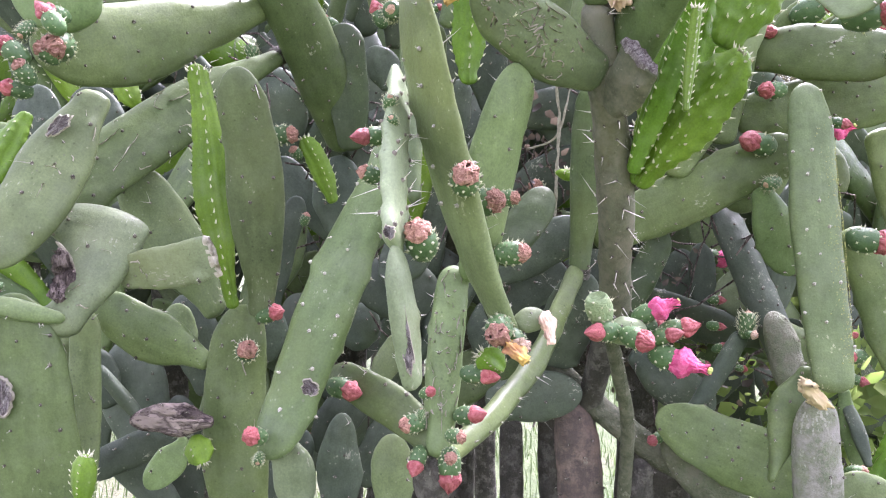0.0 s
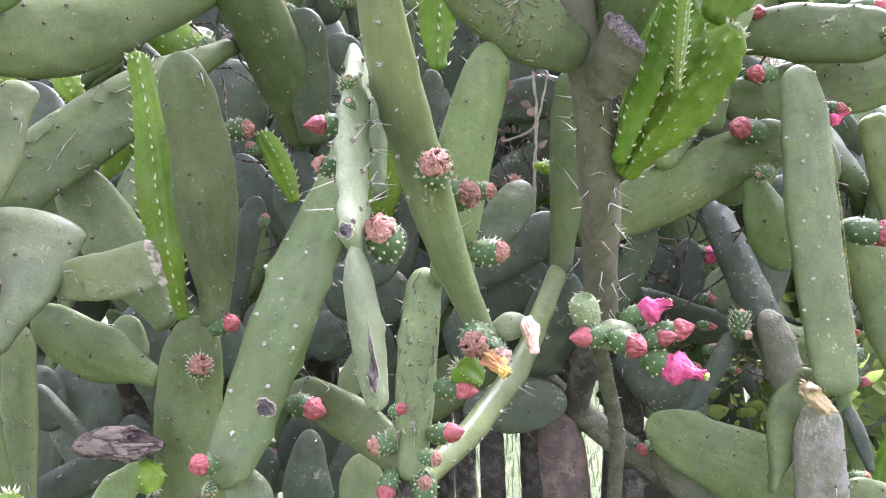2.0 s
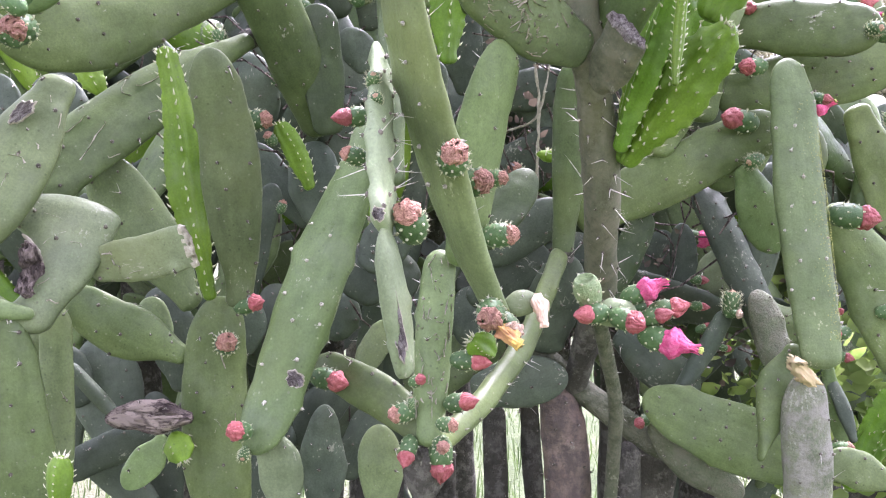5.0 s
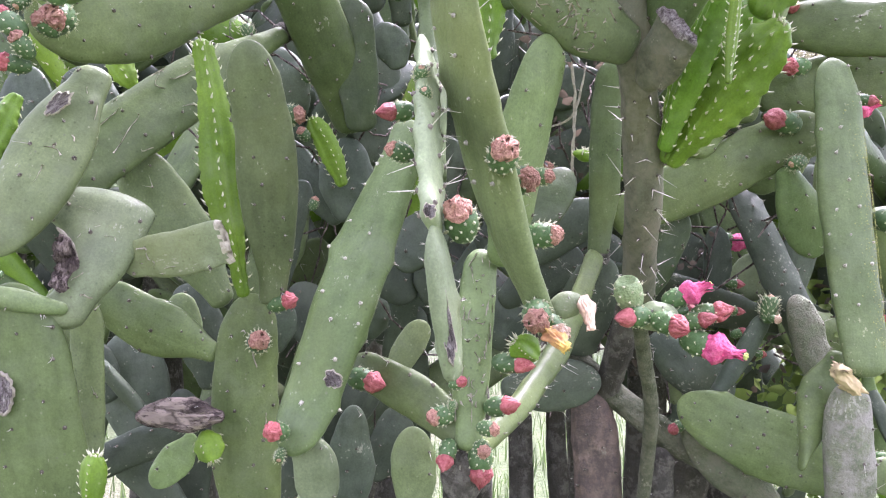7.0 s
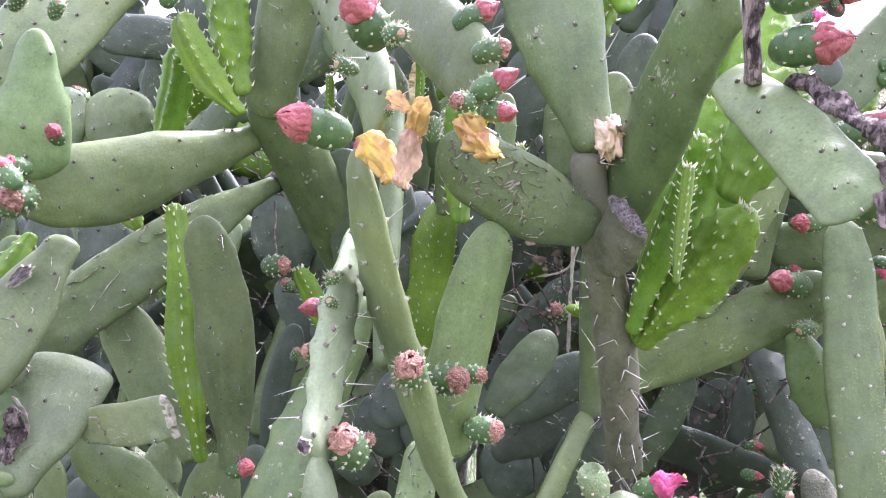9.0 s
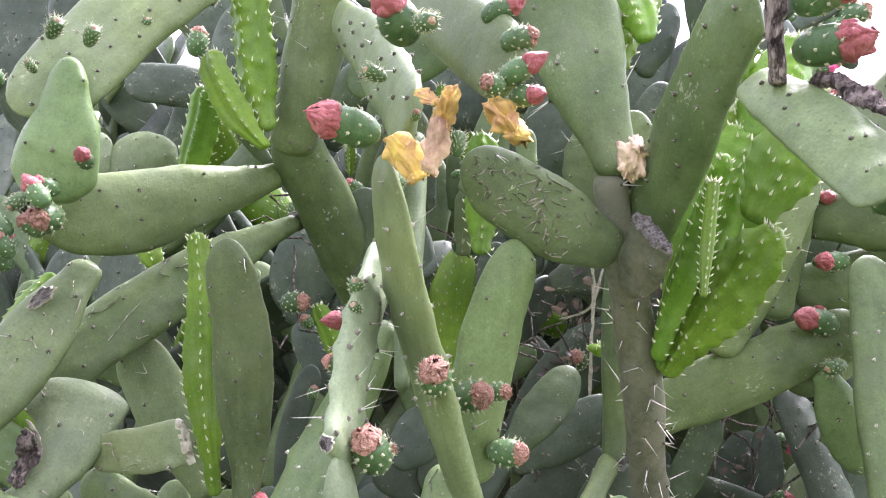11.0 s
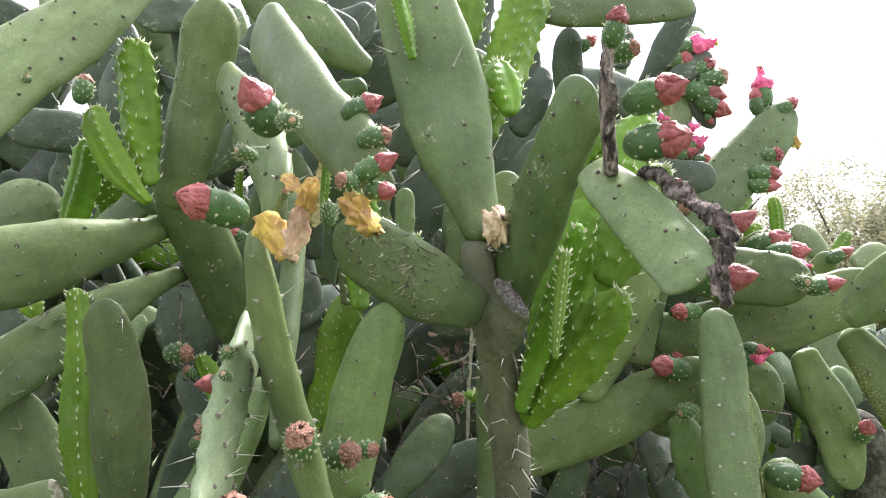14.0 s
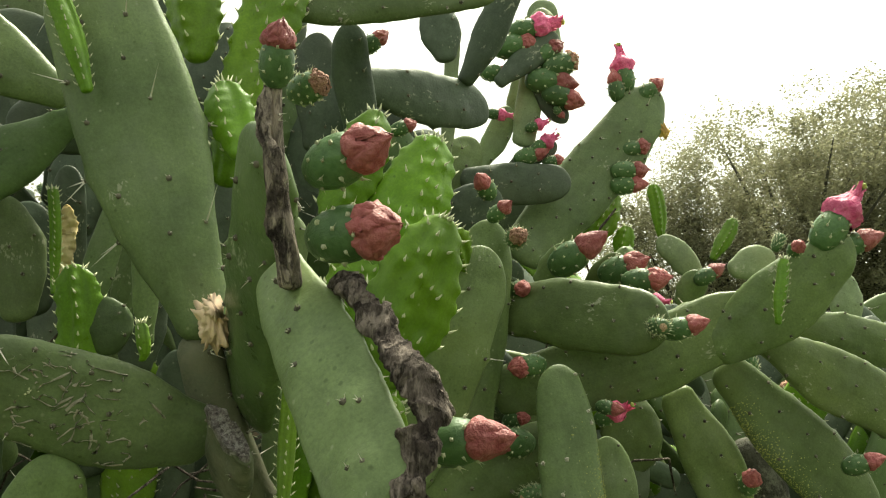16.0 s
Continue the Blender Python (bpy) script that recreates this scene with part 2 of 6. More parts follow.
PETAL_YELLOW = plain("dry_yellow_petal", (0.46, 0.24, 0.12), (0.82, 0.58, 0.13), 40.0, 0.7, 0.6)
LICHEN = plain("lichen_grain", (0.24, 0.27, 0.07), (0.42, 0.42, 0.16), 300.0, 0.9)
STIGMA = plain("lime_stigma", (0.4, 0.5, 0.1), (0.55, 0.62, 0.2), 90.0, 0.6)


# ---- meshes ----
def mesh_of(name, verts, faces, material, smooth=True):
    me = bpy.data.meshes.new(name)
    me.from_pydata(verts, [], faces)
    me.materials.append(material)
    if smooth:
        me.polygons.foreach_set("use_smooth", [True] * len(me.polygons))
    me.update()
    return me


def child(name, me, parent, m, label=""):
    """A part of a thing: m is in the world for parts of an Empty, in the parent's own space otherwise."""
    ob = new(name, me)
    ob.parent = parent
    ob.matrix_basis = m
    return tagged(ob, label)


def plant(label, x, y, group="prickly pears of the thicket"):
    ob = new("prickly_pear_cactus")
    ob.location = (x, y, 0)
    return tagged(ob, label, "cactus", group)


def smooth(a, b, x):
    u = min(1.0, max(0.0, (x - a) / (b - a)))
    return u * u * (3 - 2 * u)


def cone(verts, faces, at, way, r, h, n=5, twist=0.0):
    way = way.normalized()
    side = way.orthogonal().normalized()
    up = way.cross(side)
    k = len(verts)
    for i in range(n):
        a = 2 * math.pi * i / n + twist
        verts.append(at + side * (r * math.cos(a)) + up * (r * math.sin(a)))
    verts.append(at + way * h)
    faces.extend((k + i, k + (i + 1) % n, k + n) for i in range(n))


def dome(verts, faces, at, way, r, h, n=6):
    way = way.normalized()
    side = way.orthogonal().normalized()
    up = way.cross(side)
    k = len(verts)
    for ring, (q, e) in enumerate(((1.0, -0.1), (0.75, 0.65))):
        for i in range(n):
            a = 2 * math.pi * i / n
            verts.append(at + side * (q * r * math.cos(a)) + up * (q * r * math.sin(a)) + way * (h * e))
    verts.append(at + way * h)
    for i in range(n):
        j = (i + 1) % n
        faces.append((k + i, k + j, k + n + j, k + n + i))
        faces.append((k + n + i, k + n + j, k + 2 * n))


def placed(base, tip, turn):
    """The pose of a pad: its z runs from base to tip, and its flat face looks along -y of the world, turned about its axis."""
    base, tip = Vector(base), Vector(tip)
    z = (tip - base).normalized()
    f = Vector((0, -1, 0))
    if abs(z.dot(f)) > 0.93:
        f = Vector((0, -0.3, 1))
    y = -(f - z * f.dot(z)).normalized()
    x = y.cross(z)
    m = Matrix((x, y, z)).transposed().to_4x4()
    return Matrix.Translation(base) @ m @ pose(0, 0, 0, 0, 0, turn), (tip - base).length


def pad(owner, base, tip, width, look_of="mature", turn=0.0, bend=0.0, bow=0.0, thick=None, neck=0.5, end=0.95, peak=0.45, spines=0.09,
        cut=False, bites=(), gap=0.040, name="pad", label="", blunt=None, crumple=1.0, fine=True, pale_felt=False):
    """One joint of a cactus: a flattened, tapered body with areoles and spines. bend: sideways bow of the middle in metres, bow: the same across the face."""
    m, length = placed(base, tip, turn)
    rnd = random.Random(f"{base}{tip}")
    young = look_of == "young"
    thick = thick or 0.27 * width + 0.007
    rows, ring = (84, 52) if young and fine else (38, 30) if fine else (17, 14)
    blunt = blunt or rnd.uniform(0.55, 0.95)
    cap = min(0.45, blunt * width * end / length)
    root = min(0.2, 0.32 * width * neck / length)
    skew = rnd.uniform(-0.13, 0.13) * width
    seed = Vector((rnd.uniform(0, 50), rnd.uniform(0, 50), rnd.uniform(0, 50)))
    ridge, crest = rnd.uniform(0.07, 0.13), rnd.uniform(-0.4, 0.4)

    def half(s, side):
        body = neck + (1 - neck) * smooth(0.0, peak, s) if s < peak else 1 + (end - 1) * smooth(peak, 1.0, s)
        if not cut and s > 1 - cap:
            body *= max(0.0, 1 - ((s - 1 + cap) / cap) ** 2) ** 0.5
        if s < root:
            body *= 0.3 + 0.7 * max(0.0, 1 - (1 - s / root) ** 2) ** 0.5
        for which, at, span, deep in bites:
            if which == side:
                body *= 1 - deep * max(0.0, 1 - ((s - at) / span) ** 2) ** 0.5
        body *= 1 + 0.11 * noise.noise(Vector((s * length * 8, side * 7.0, 1.3)) + seed)
        return body * width / 2

    def deep(s):
        d = 0.8 + 0.2 * smooth(0, 0.3, s) - 0.25 * smooth(0.5, 1.0, s)
        if not cut and s > 1 - cap:
            d *= max(0.0, 1 - ((s - 1 + cap) / cap) ** 2) ** 0.5
        if s < root:
            d *= 0.35 + 0.65 * max(0.0, 1 - (1 - s / root) ** 2) ** 0.5
        return d * thick / 2

    def centre(s):
        return bend * 4 * s * (1 - s) + skew * smooth(0.55, 1.0, s), bow * 4 * s * (1 - s)

    def spot(s, a):
        c, d = math.cos(a), math.sin(a)
        cx, cy = centre(s)
        c, d = math.copysign(abs(c) ** 0.96, c), math.copysign(abs(d) ** 0.86, d)
        wing = (-ridge * math.exp(-((c - crest) / 0.30) ** 2) * half(s, 1) * 2 - 0.05 * half(s, 1) * math.cos(9 * c + 3 * crest)) * min(1.0, 3 * abs(d)) if young and d < 0 else 0.0
        return Vector((cx + half(s, 1 if c > 0 else -1) * c, cy + deep(s) * d + wing, s * length))

    # areoles in staggered rows over both faces and along the edges
    spots, av, af, sv, sf = [], [], [], [], []
    if young:
        # shoots carry their areoles along the two edges and a ridge down the face
        step = gap * 0.5 * min(1.0, max(0.45, width / 0.06))
        count = max(3, int(length / step))
        for i in range(count):
            s = (i + 0.7) / (count + 0.4)
            rows_at = [(0.0, Vector((1, 0, 0))), (math.pi, Vector((-1, 0, 0))), (-math.acos(crest), Vector((0.3 * crest, -1, 0)))]
            if width > 0.06:
                rows_at += [(-math.acos((crest + 1) / 2), Vector((0.5, -0.8, 0)))] if i % 2 else [(-math.acos((crest - 1) / 2), Vector((-0.5, -0.8, 0)))]
                rows_at += [(-math.acos(min(0.95, crest + 0.3)), Vector((0.2, -1, 0)))] if i % 3 == 0 else [(-math.acos(max(-0.95, crest - 0.3)), Vector((-0.2, -1, 0)))] if i % 3 == 1 else []
                rows_at += [(math.acos(0.5 if i % 2 else -0.5), Vector((0.3 if i % 2 else -0.3, 1, 0)))]
            for k, (a, out) in enumerate(rows_at):
                q = min(0.988, max(0.02, s + rnd.uniform(-0.2, 0.2) / count + 0.35 * k / count))
                spots.append((spot(q, a), out.normalized(), 1.0))
    else:
        step = gap * rnd.uniform(1.0, 1.22)
        count = max(2, int(length / (step * 0.86)))
        for i in range(count):
            s = (i + 0.6) / (count + 0.2)
            across = max(1, round((half(s, 1) + half(s, -1)) / step))
            for face in (1, -1):
                for j in range(across + 1):
                    u = (2 * (j + (0.5 if i % 2 else 0.0)) / across - 1) if across > 1 else (0.0 if face > 0 else 1.0)
                    u += rnd.uniform(-0.24, 0.24) / max(1, across) * 2
                    if rnd.random() < 0.1 or abs(u) > 1.06 or (abs(u) > 0.93 and face < 0):
                        continue
                    a = math.acos(max(-0.995, min(0.995, u))) * face
                    q = min(0.985, max(0.02, s + rnd.uniform(-0.24, 0.24) / count))
                    out = Vector((math.cos(a) / max(0.004, half(q, 1 if u > 0 else -1)), math.sin(a) / max(0.004, deep(q)), 0.0)).normalized()
                    spots.append((spot(q, a), out, 1.5 if abs(u) > 0.85 else 1.0))
    tall, broad = (0.0040, 0.0060) if young else (0.0031, 0.008)
    tall *= min(1.0, width / 0.05)
    broad *= min(1.0, max(0.5, width / 0.05)) if young else 1.0
    at = np.array([tuple(p) for p, _, _ in spots])
    ways = np.array([tuple(o * e) for _, o, e in spots])

    verts, faces = [], []
    for i in range(rows + 1):
        s = i / rows if cut else (1 - math.cos(math.pi * (0.12 + 0.88 * i / rows))) / 2
        s = min(1.0, max(0.0, (s - 0.035) / 0.965)) if not cut else s
        lean = Vector((noise.noise(Vector((0, 0, s * length * 7)) + seed) * 0.006, noise.noise(Vector((5, 0, s * length * 9)) + seed) * 0.004, 0)) * min(1.0, 6 * s)
        ends = min(1.0, 30 * half(s, 1))
        for j in range(ring):
            a = 2 * math.pi * j / ring
            p = spot(s, a)
            wob = (noise.noise(p * 22 + seed) * 0.0020 + noise.noise(p * 75 + seed) * 0.0011) * crumple
            d = at - np.array(tuple(p))
            w = np.exp(-(d * d).sum(1) / (broad * broad))
            w = w / max(1.0, w.sum()) * min(1.0, 40 * half(s, 1))
            knob = Vector(tuple((w[:, None] * ways).sum(0))) * tall
            verts.append(p + Vector((math.cos(a), math.sin(a), 0)) * (wob * ends) + knob + lean)
    for i in range(rows):
        for j in range(ring):
            k = (j + 1) % ring
            faces.append((i * ring + j, i * ring + k, (i + 1) * ring + k, (i + 1) * ring + j))
    faces.append(tuple(range(ring))[::-1])
    faces.append(tuple(rows * ring + j for j in range(ring)))
    body = child(name, mesh_of(name, verts, faces, SKIN[look_of]), owner, Matrix.Translation(-owner.location) @ m, label)

    for p, out, edge in spots:
        s = p.z / length
        p = p + out * tall * edge * 0.85 + Vector((noise.noise(Vector((0, 0, p.z * 7)) + seed) * 0.006, noise.noise(Vector((5, 0, p.z * 9)) + seed) * 0.004, 0)) * min(1.0, 6 * s)
        p = p + out * ((noise.noise(p * 22 + seed) * 0.0020) * crumple * 0.6)
        out = (out + Vector((0, 0, 0.5 if young else 0.25))).normalized()
        if young:
            small = min(1.0, max(0.55, width / 0.055))
            dome(av, af, p - out * 0.0014, out, 0.0019 * small, 0.0028 * small)
            cone(av, af, p + out * 0.0005, out + Vector((rnd.uniform(-.5, .5), rnd.uniform(-.4, .4), 0.55)), 0.0015 * small, rnd.uniform(0.0045, 0.0085) * small, 5)
        else:
            r = rnd.uniform(0.0021, 0.0034) * min(1.0, width / 0.06)
            dome(av, af, p - out * 0.0008, out, r, r * 1.1, 5 if fine else 3)
            for _ in range(2 if fine else 0):
                cone(sv, sf, p, out + Vector((rnd.uniform(-.9, .9), rnd.uniform(-.4, .4), rnd.uniform(-.6, .9))), 0.0006, rnd.uniform(0.004, 0.0075), 3)
        if not young and rnd.random() < spines:
            for _ in range(rnd.choice((1, 1, 2))):
                way = out + Vector((rnd.uniform(-.7, .7), rnd.uniform(-.3, .3), rnd.uniform(-.8, .5)))
                cone(sv, sf, p, way, 0.0011 if spines > 0.4 else 0.0007, rnd.uniform(0.012, 0.036) * (1.3 if spines > 0.5 else 1.0), 3)
    if young:
        # a tuft of leaf tips at the growing end
        for i in range(9):
            a = i * 0.7
            way = Vector((math.cos(a) * 0.6, math.sin(a) * 0.6, 1))
            p = spot(0.97, a) + Vector((noise.noise(Vector((0, 0, length * 7)) + seed) * 0.006, noise.noise(Vector((5, 0, length * 9)) + seed) * 0.004, 0))
            cone(av, af, p, way, 0.0016, rnd.uniform(0.005, 0.009), 5)
    if av:
        child("areole_felt", mesh_of("areole_felt", av, af, FELT_YOUNG if young else FELT_PALE if pale_felt else FELT), body, Matrix())["kind"] = "stuff"
    if sv:
        child("spine_growth", mesh_of("spine_growth", sv, sf, SPINE, False), body, Matrix())["kind"] = "stuff"
    if cut:
        cv, cf = [], []
        cx, cy = centre(1.0)
        for q, e in ((1.03, -0.004), (0.93, 0.005), (0.6, 0.002)):
            for j in range(ring):
                a = 2 * math.pi * j / ring
                p = Vector((cx + half(1.0, 1) * q * math.cos(a), cy + deep(1.0) * q * math.sin(a), length + e))
                cv.append(p + Vector((noise.noise(p * 150 + seed), noise.noise(p * 150 - seed), noise.noise(p * 90))) * 0.004)
        for i in range(2):
            for j in range(ring):
                k = (j + 1) % ring
                cf.append((i * ring + j, i * ring + k, (i + 1) * ring + k, (i + 1) * ring + j))
        cf.append(tuple(2 * ring + j for j in range(ring)))
        child("cut_end", mesh_of("cut_end", cv, cf, CORK_RIM if cut == "pale" else CORK), body, Matrix(), "dried corky cut end")
    SURFACE[body.name] = spot
    return body


SURFACE = {}


def lichen_dust(body, side, low, high, seed, many=320):
    """Yellow-green lichen grains that crowd along one edge of a pad."""
    spot = SURFACE[body.name]
    rnd = random.Random(seed)
    verts, faces = [], []
    for _ in range(many):
        s = rnd.uniform(low, high)
        a = -abs(rnd.gauss(0.4, 0.45)) if side > 0 else -math.pi + abs(rnd.gauss(0.4, 0.45))
        p = spot(s, a)
        out = Vector((math.cos(a), math.sin(a) * 3, 0)).normalized()
        dome(verts, faces, p + out * 0.0012, out, rnd.uniform(0.0004, 0.0015) * rnd.uniform(0.5, 1), 0.0006, 4)
    child("lichen", mesh_of("lichen", verts, faces, LICHEN), body, Matrix(), "yellow-green lichen grains")["kind"] = "stuff"


def scratches(body, count, seed, low=0.1, high=0.9, broad=1.0):
    """Pale corky squiggles, gnawed into the face of a pad."""
    spot = SURFACE[body.name]
    rnd = random.Random(seed)
    verts, faces = [], []
    for _ in range(count):
        s, a = rnd.uniform(low, high), -rnd.uniform(0.15 * math.pi, 0.85 * math.pi)
        ds, da = rnd.gauss(0, 0.011), rnd.gauss(0, 0.05)
        wide = rnd.uniform(0.0006, 0.0015) * broad
        last = None
        for _ in range(rnd.randint(3, 7)):
            p = spot(min(0.97, max(0.03, s)), a)
            side = Vector((rnd.uniform(-1, 1), 0, rnd.uniform(-1, 1))).normalized() * wide
            k = len(verts)
            verts.extend((p + side + Vector((0, -0.0004, 0)), p + Vector((0, -0.0026, 0)), p - side + Vector((0, -0.0004, 0))))
            if last is not None:
                faces.extend(((last, last + 1, k + 1, k), (last + 1, last + 2, k + 2, k + 1)))
            last = k
            ds, da = 0.8 * ds + rnd.gauss(0, 0.010), 0.8 * da + rnd.gauss(0, 0.045)
            s, a = s + ds, max(-0.88 * math.pi, min(-0.12 * math.pi, a + da))
    child("scratched_skin", mesh_of("scratched_skin", verts, faces, CORK_RIM), body, Matrix(), "pale corky scratches")["kind"] = "stuff"


def dried_strip(owner, points, wide, seed, material, name="dried_edge", label="curled dry brown dead tissue"):
    """A crumpled strip of dead tissue swept along a few points."""
    pts = [Vector(p) for p in points]
    rows, ring = 18 * (len(pts) - 1), 18
    verts, faces = [], []
    off = Vector((seed * 3.1, seed * 1.7, 0))
    for i in range(rows + 1):
        u = i / rows * (len(pts) - 1)
        k = min(int(u), len(pts) - 2)
        q = [pts[max(0, k - 1)], pts[k], pts[k + 1], pts[min(len(pts) - 1, k + 2)]]
        t = u - k
        c = 0.5 * (2 * q[1] + (q[2] - q[0]) * t + (2 * q[0] - 5 * q[1] + 4 * q[2] - q[3]) * t * t + (3 * q[1] - q[0] - 3 * q[2] + q[3]) * t ** 3)
        way = (q[2] - q[1]).normalized()
        side = way.cross(Vector((0, 1, 0))).normalized()
        turn = noise.noise(Vector((u * 1.3, seed, 0))) * 0.45
        side = (side * math.cos(turn) + Vector((0, 1, 0)) * math.sin(turn)).normalized()
        up = way.cross(side)
        r = wide / 2 * (0.85 + 0.5 * noise.noise(Vector((u * 2.1, 4, seed)))) * (1 - 0.75 * abs(2 * i / rows - 1) ** 6)
        for j in range(ring):
            a = 2 * math.pi * j / ring
            p = c + side * (r * math.cos(a)) + up * (r * 0.3 * math.sin(a))
            verts.append(p + Vector((noise.noise(p * 45 + off), noise.noise(p * 45 - off), noise.noise(p * 60))) * wide * 0.22 + Vector((noise.noise(p * 210 + off), noise.noise(p * 210 - off), noise.noise(p * 240))) * wide * 0.13)
    for i in range(rows):
        for j in range(ring):
            k = (j + 1) % ring
            faces.append((i * ring + j, i * ring + k, (i + 1) * ring + k, (i + 1) * ring + j))
    faces.append(tuple(range(ring))[::-1])
    faces.append(tuple(rows * ring + j for j in range(ring)))
    return child(name, mesh_of(name, verts, faces, material), owner, Matrix.Translation(-owner.location), label)


def joint(owner, at, way, wide, deep):
    """The corky ring where one joint grows out of another."""
    m, _ = placed(at, Vector(at) + Vector(way), 0.0)
    verts, faces, n = [], [], 26
    off = Vector(at) * 9
    for q, z in ((0.9, -0.012), (1.03, -0.006), (1.0, -0.001), (1.05, 0.005), (0.88, 0.012)):
        for j in range(n):
            a = 2 * math.pi * j / n
            w = q + 0.07 * noise.noise(Vector((math.cos(a) * 3, math.sin(a) * 3, z * 200)) + off)
            verts.append(Vector((wide / 2 * w * math.cos(a), deep / 2 * w * math.sin(a), z + 0.004 * noise.noise(Vector((math.cos(a) * 2, math.sin(a) * 2, 0)) + off))))
    for i in range(4):
        faces.extend((i * n + j, i * n + (j + 1) % n, (i + 1) * n + (j + 1) % n, (i + 1) * n + j) for j in range(n))
    child("joint_ring", mesh_of("joint_ring", verts, faces, SKIN["bark"]), owner, Matrix.Translation(-owner.location) @ m, "brown corky joint ring")


def scar(owner, at, way, long, wide, face=(0, -1, 0)):
    """A corky wound on a pad: a pale raised lip round a dark cracked hollow."""
    at, z = Vector(at), Vector(way).normalized()
    y = -(Vector(face) - z * Vector(face).dot(z)).normalized()
    m = Matrix.Translation(at) @ Matrix((y.cross(z), y, z)).transposed().to_4x4()
    rnd = random.Random(f"{at}")
    n, off = 32, rnd.uniform(0, 40)
    wob = [1 + 0.35 * noise.noise(Vector((math.cos(6.2832 * j / n) * 1.4 + off, math.sin(6.2832 * j / n) * 1.4, off))) + 0.30 * noise.noise(Vector((math.cos(6.2832 * j / n) * 5, math.sin(6.2832 * j / n) * 5, off))) for j in range(n)]
    verts, faces = [], []
    for q, e in ((1.05, 0.003), (1.0, -0.0010), (0.94, -0.0012), (0.84, 0.0005)):
        for j in range(n):
            a = 2 * math.pi * j / n
            verts.append(Vector((wide / 2 * q * wob[j] * math.cos(a), e, long / 2 * q * wob[j] * math.sin(a))))
    for i in range(3):
        for j in range(n):
            faces.append((i * n + j, i * n + (j + 1) % n, (i + 1) * n + (j + 1) % n, (i + 1) * n + j))
    rim = child("scar", mesh_of("scar_rim", verts, faces, CORK_RIM), owner, Matrix.Translation(-owner.location) @ m, "pale corky scar lip")
    verts, faces = [Vector((0, 0.0006, 0))], []
    for i, q in enumerate((0.45, 0.95)):
        for j in range(n):
            a = 2 * math.pi * j / n
            verts.append(Vector((wide / 2 * q * wob[j] * math.cos(a), rnd.uniform(-0.0022, 0.001), long / 2 * q * wob[j] * math.sin(a))))
    for j in range(n):
        k = (j + 1) % n
        faces.append((0, 1 + k, 1 + j))
        faces.append((1 + j, 1 + k, 1 + n + k, 1 + n + j))
    child("crust", mesh_of("scar_crust", verts, faces, CORK), rim, Matrix(), "dark cracked crust")


# ---- buds and flowers, built once at unit length and shared ----
def fruit_mesh(seed, hollow=False):
    verts, faces, n = [], [], 14
    prof = [(0.0, 0.15), (0.06, 0.24), (0.2, 0.335), (0.4, 0.40), (0.6, 0.42), (0.78, 0.40), (0.92, 0.36), (1.0, 0.30)]
    prof += [(1.0, 0.26), (0.93, 0.24), (0.88, 0.12)] if hollow else [(1.0, 0.15)]
    for z, r in prof:
        for j in range(n):
            a = 2 * math.pi * j / n
            w = 1 + 0.06 * noise.noise(Vector((math.cos(a) * 2, math.sin(a) * 2, z * 3 + seed * 9)))
            verts.append(Vector((r * w * math.cos(a), r * w * math.sin(a), z)))
    for i in range(len(prof) - 1):
        for j in range(n):
            k = (j + 1) % n
            faces.append((i * n + j, i * n + k, (i + 1) * n + k, (i + 1) * n + j))
    faces.append(tuple(range(n))[::-1])
    faces.append(tuple((len(prof) - 1) * n + j for j in range(n)))
    return verts, faces


def fruit_areoles(seed, spiky=0.5, many=26, long=1.0):
    verts, faces = [], []
    rnd = random.Random(seed)
    for i in range(many):
        z = 0.08 + 0.92 * i / (many - 1)
        a = i * 2.399
        r = 0.2 + 0.21 * smooth(0.0, 0.5, z) - 0.08 * smooth(0.75, 1.0, z)
        out = Vector((math.cos(a), math.sin(a), 0.5 if z > 0.6 else 0.1))
        at = Vector((r * math.cos(a), r * math.sin(a), z))
        dome(verts, faces, at, out, rnd.uniform(0.032, 0.052), rnd.uniform(0.05, 0.08), 4)
        for _ in range(3):
            if rnd.random() < spiky:
                cone(verts, faces, at, out + Vector((rnd.uniform(-.6, .6), rnd.uniform(-.6, .6), rnd.uniform(0, .9))), 0.015, rnd.uniform(0.10, 0.2) * long, 3)
    return verts, faces


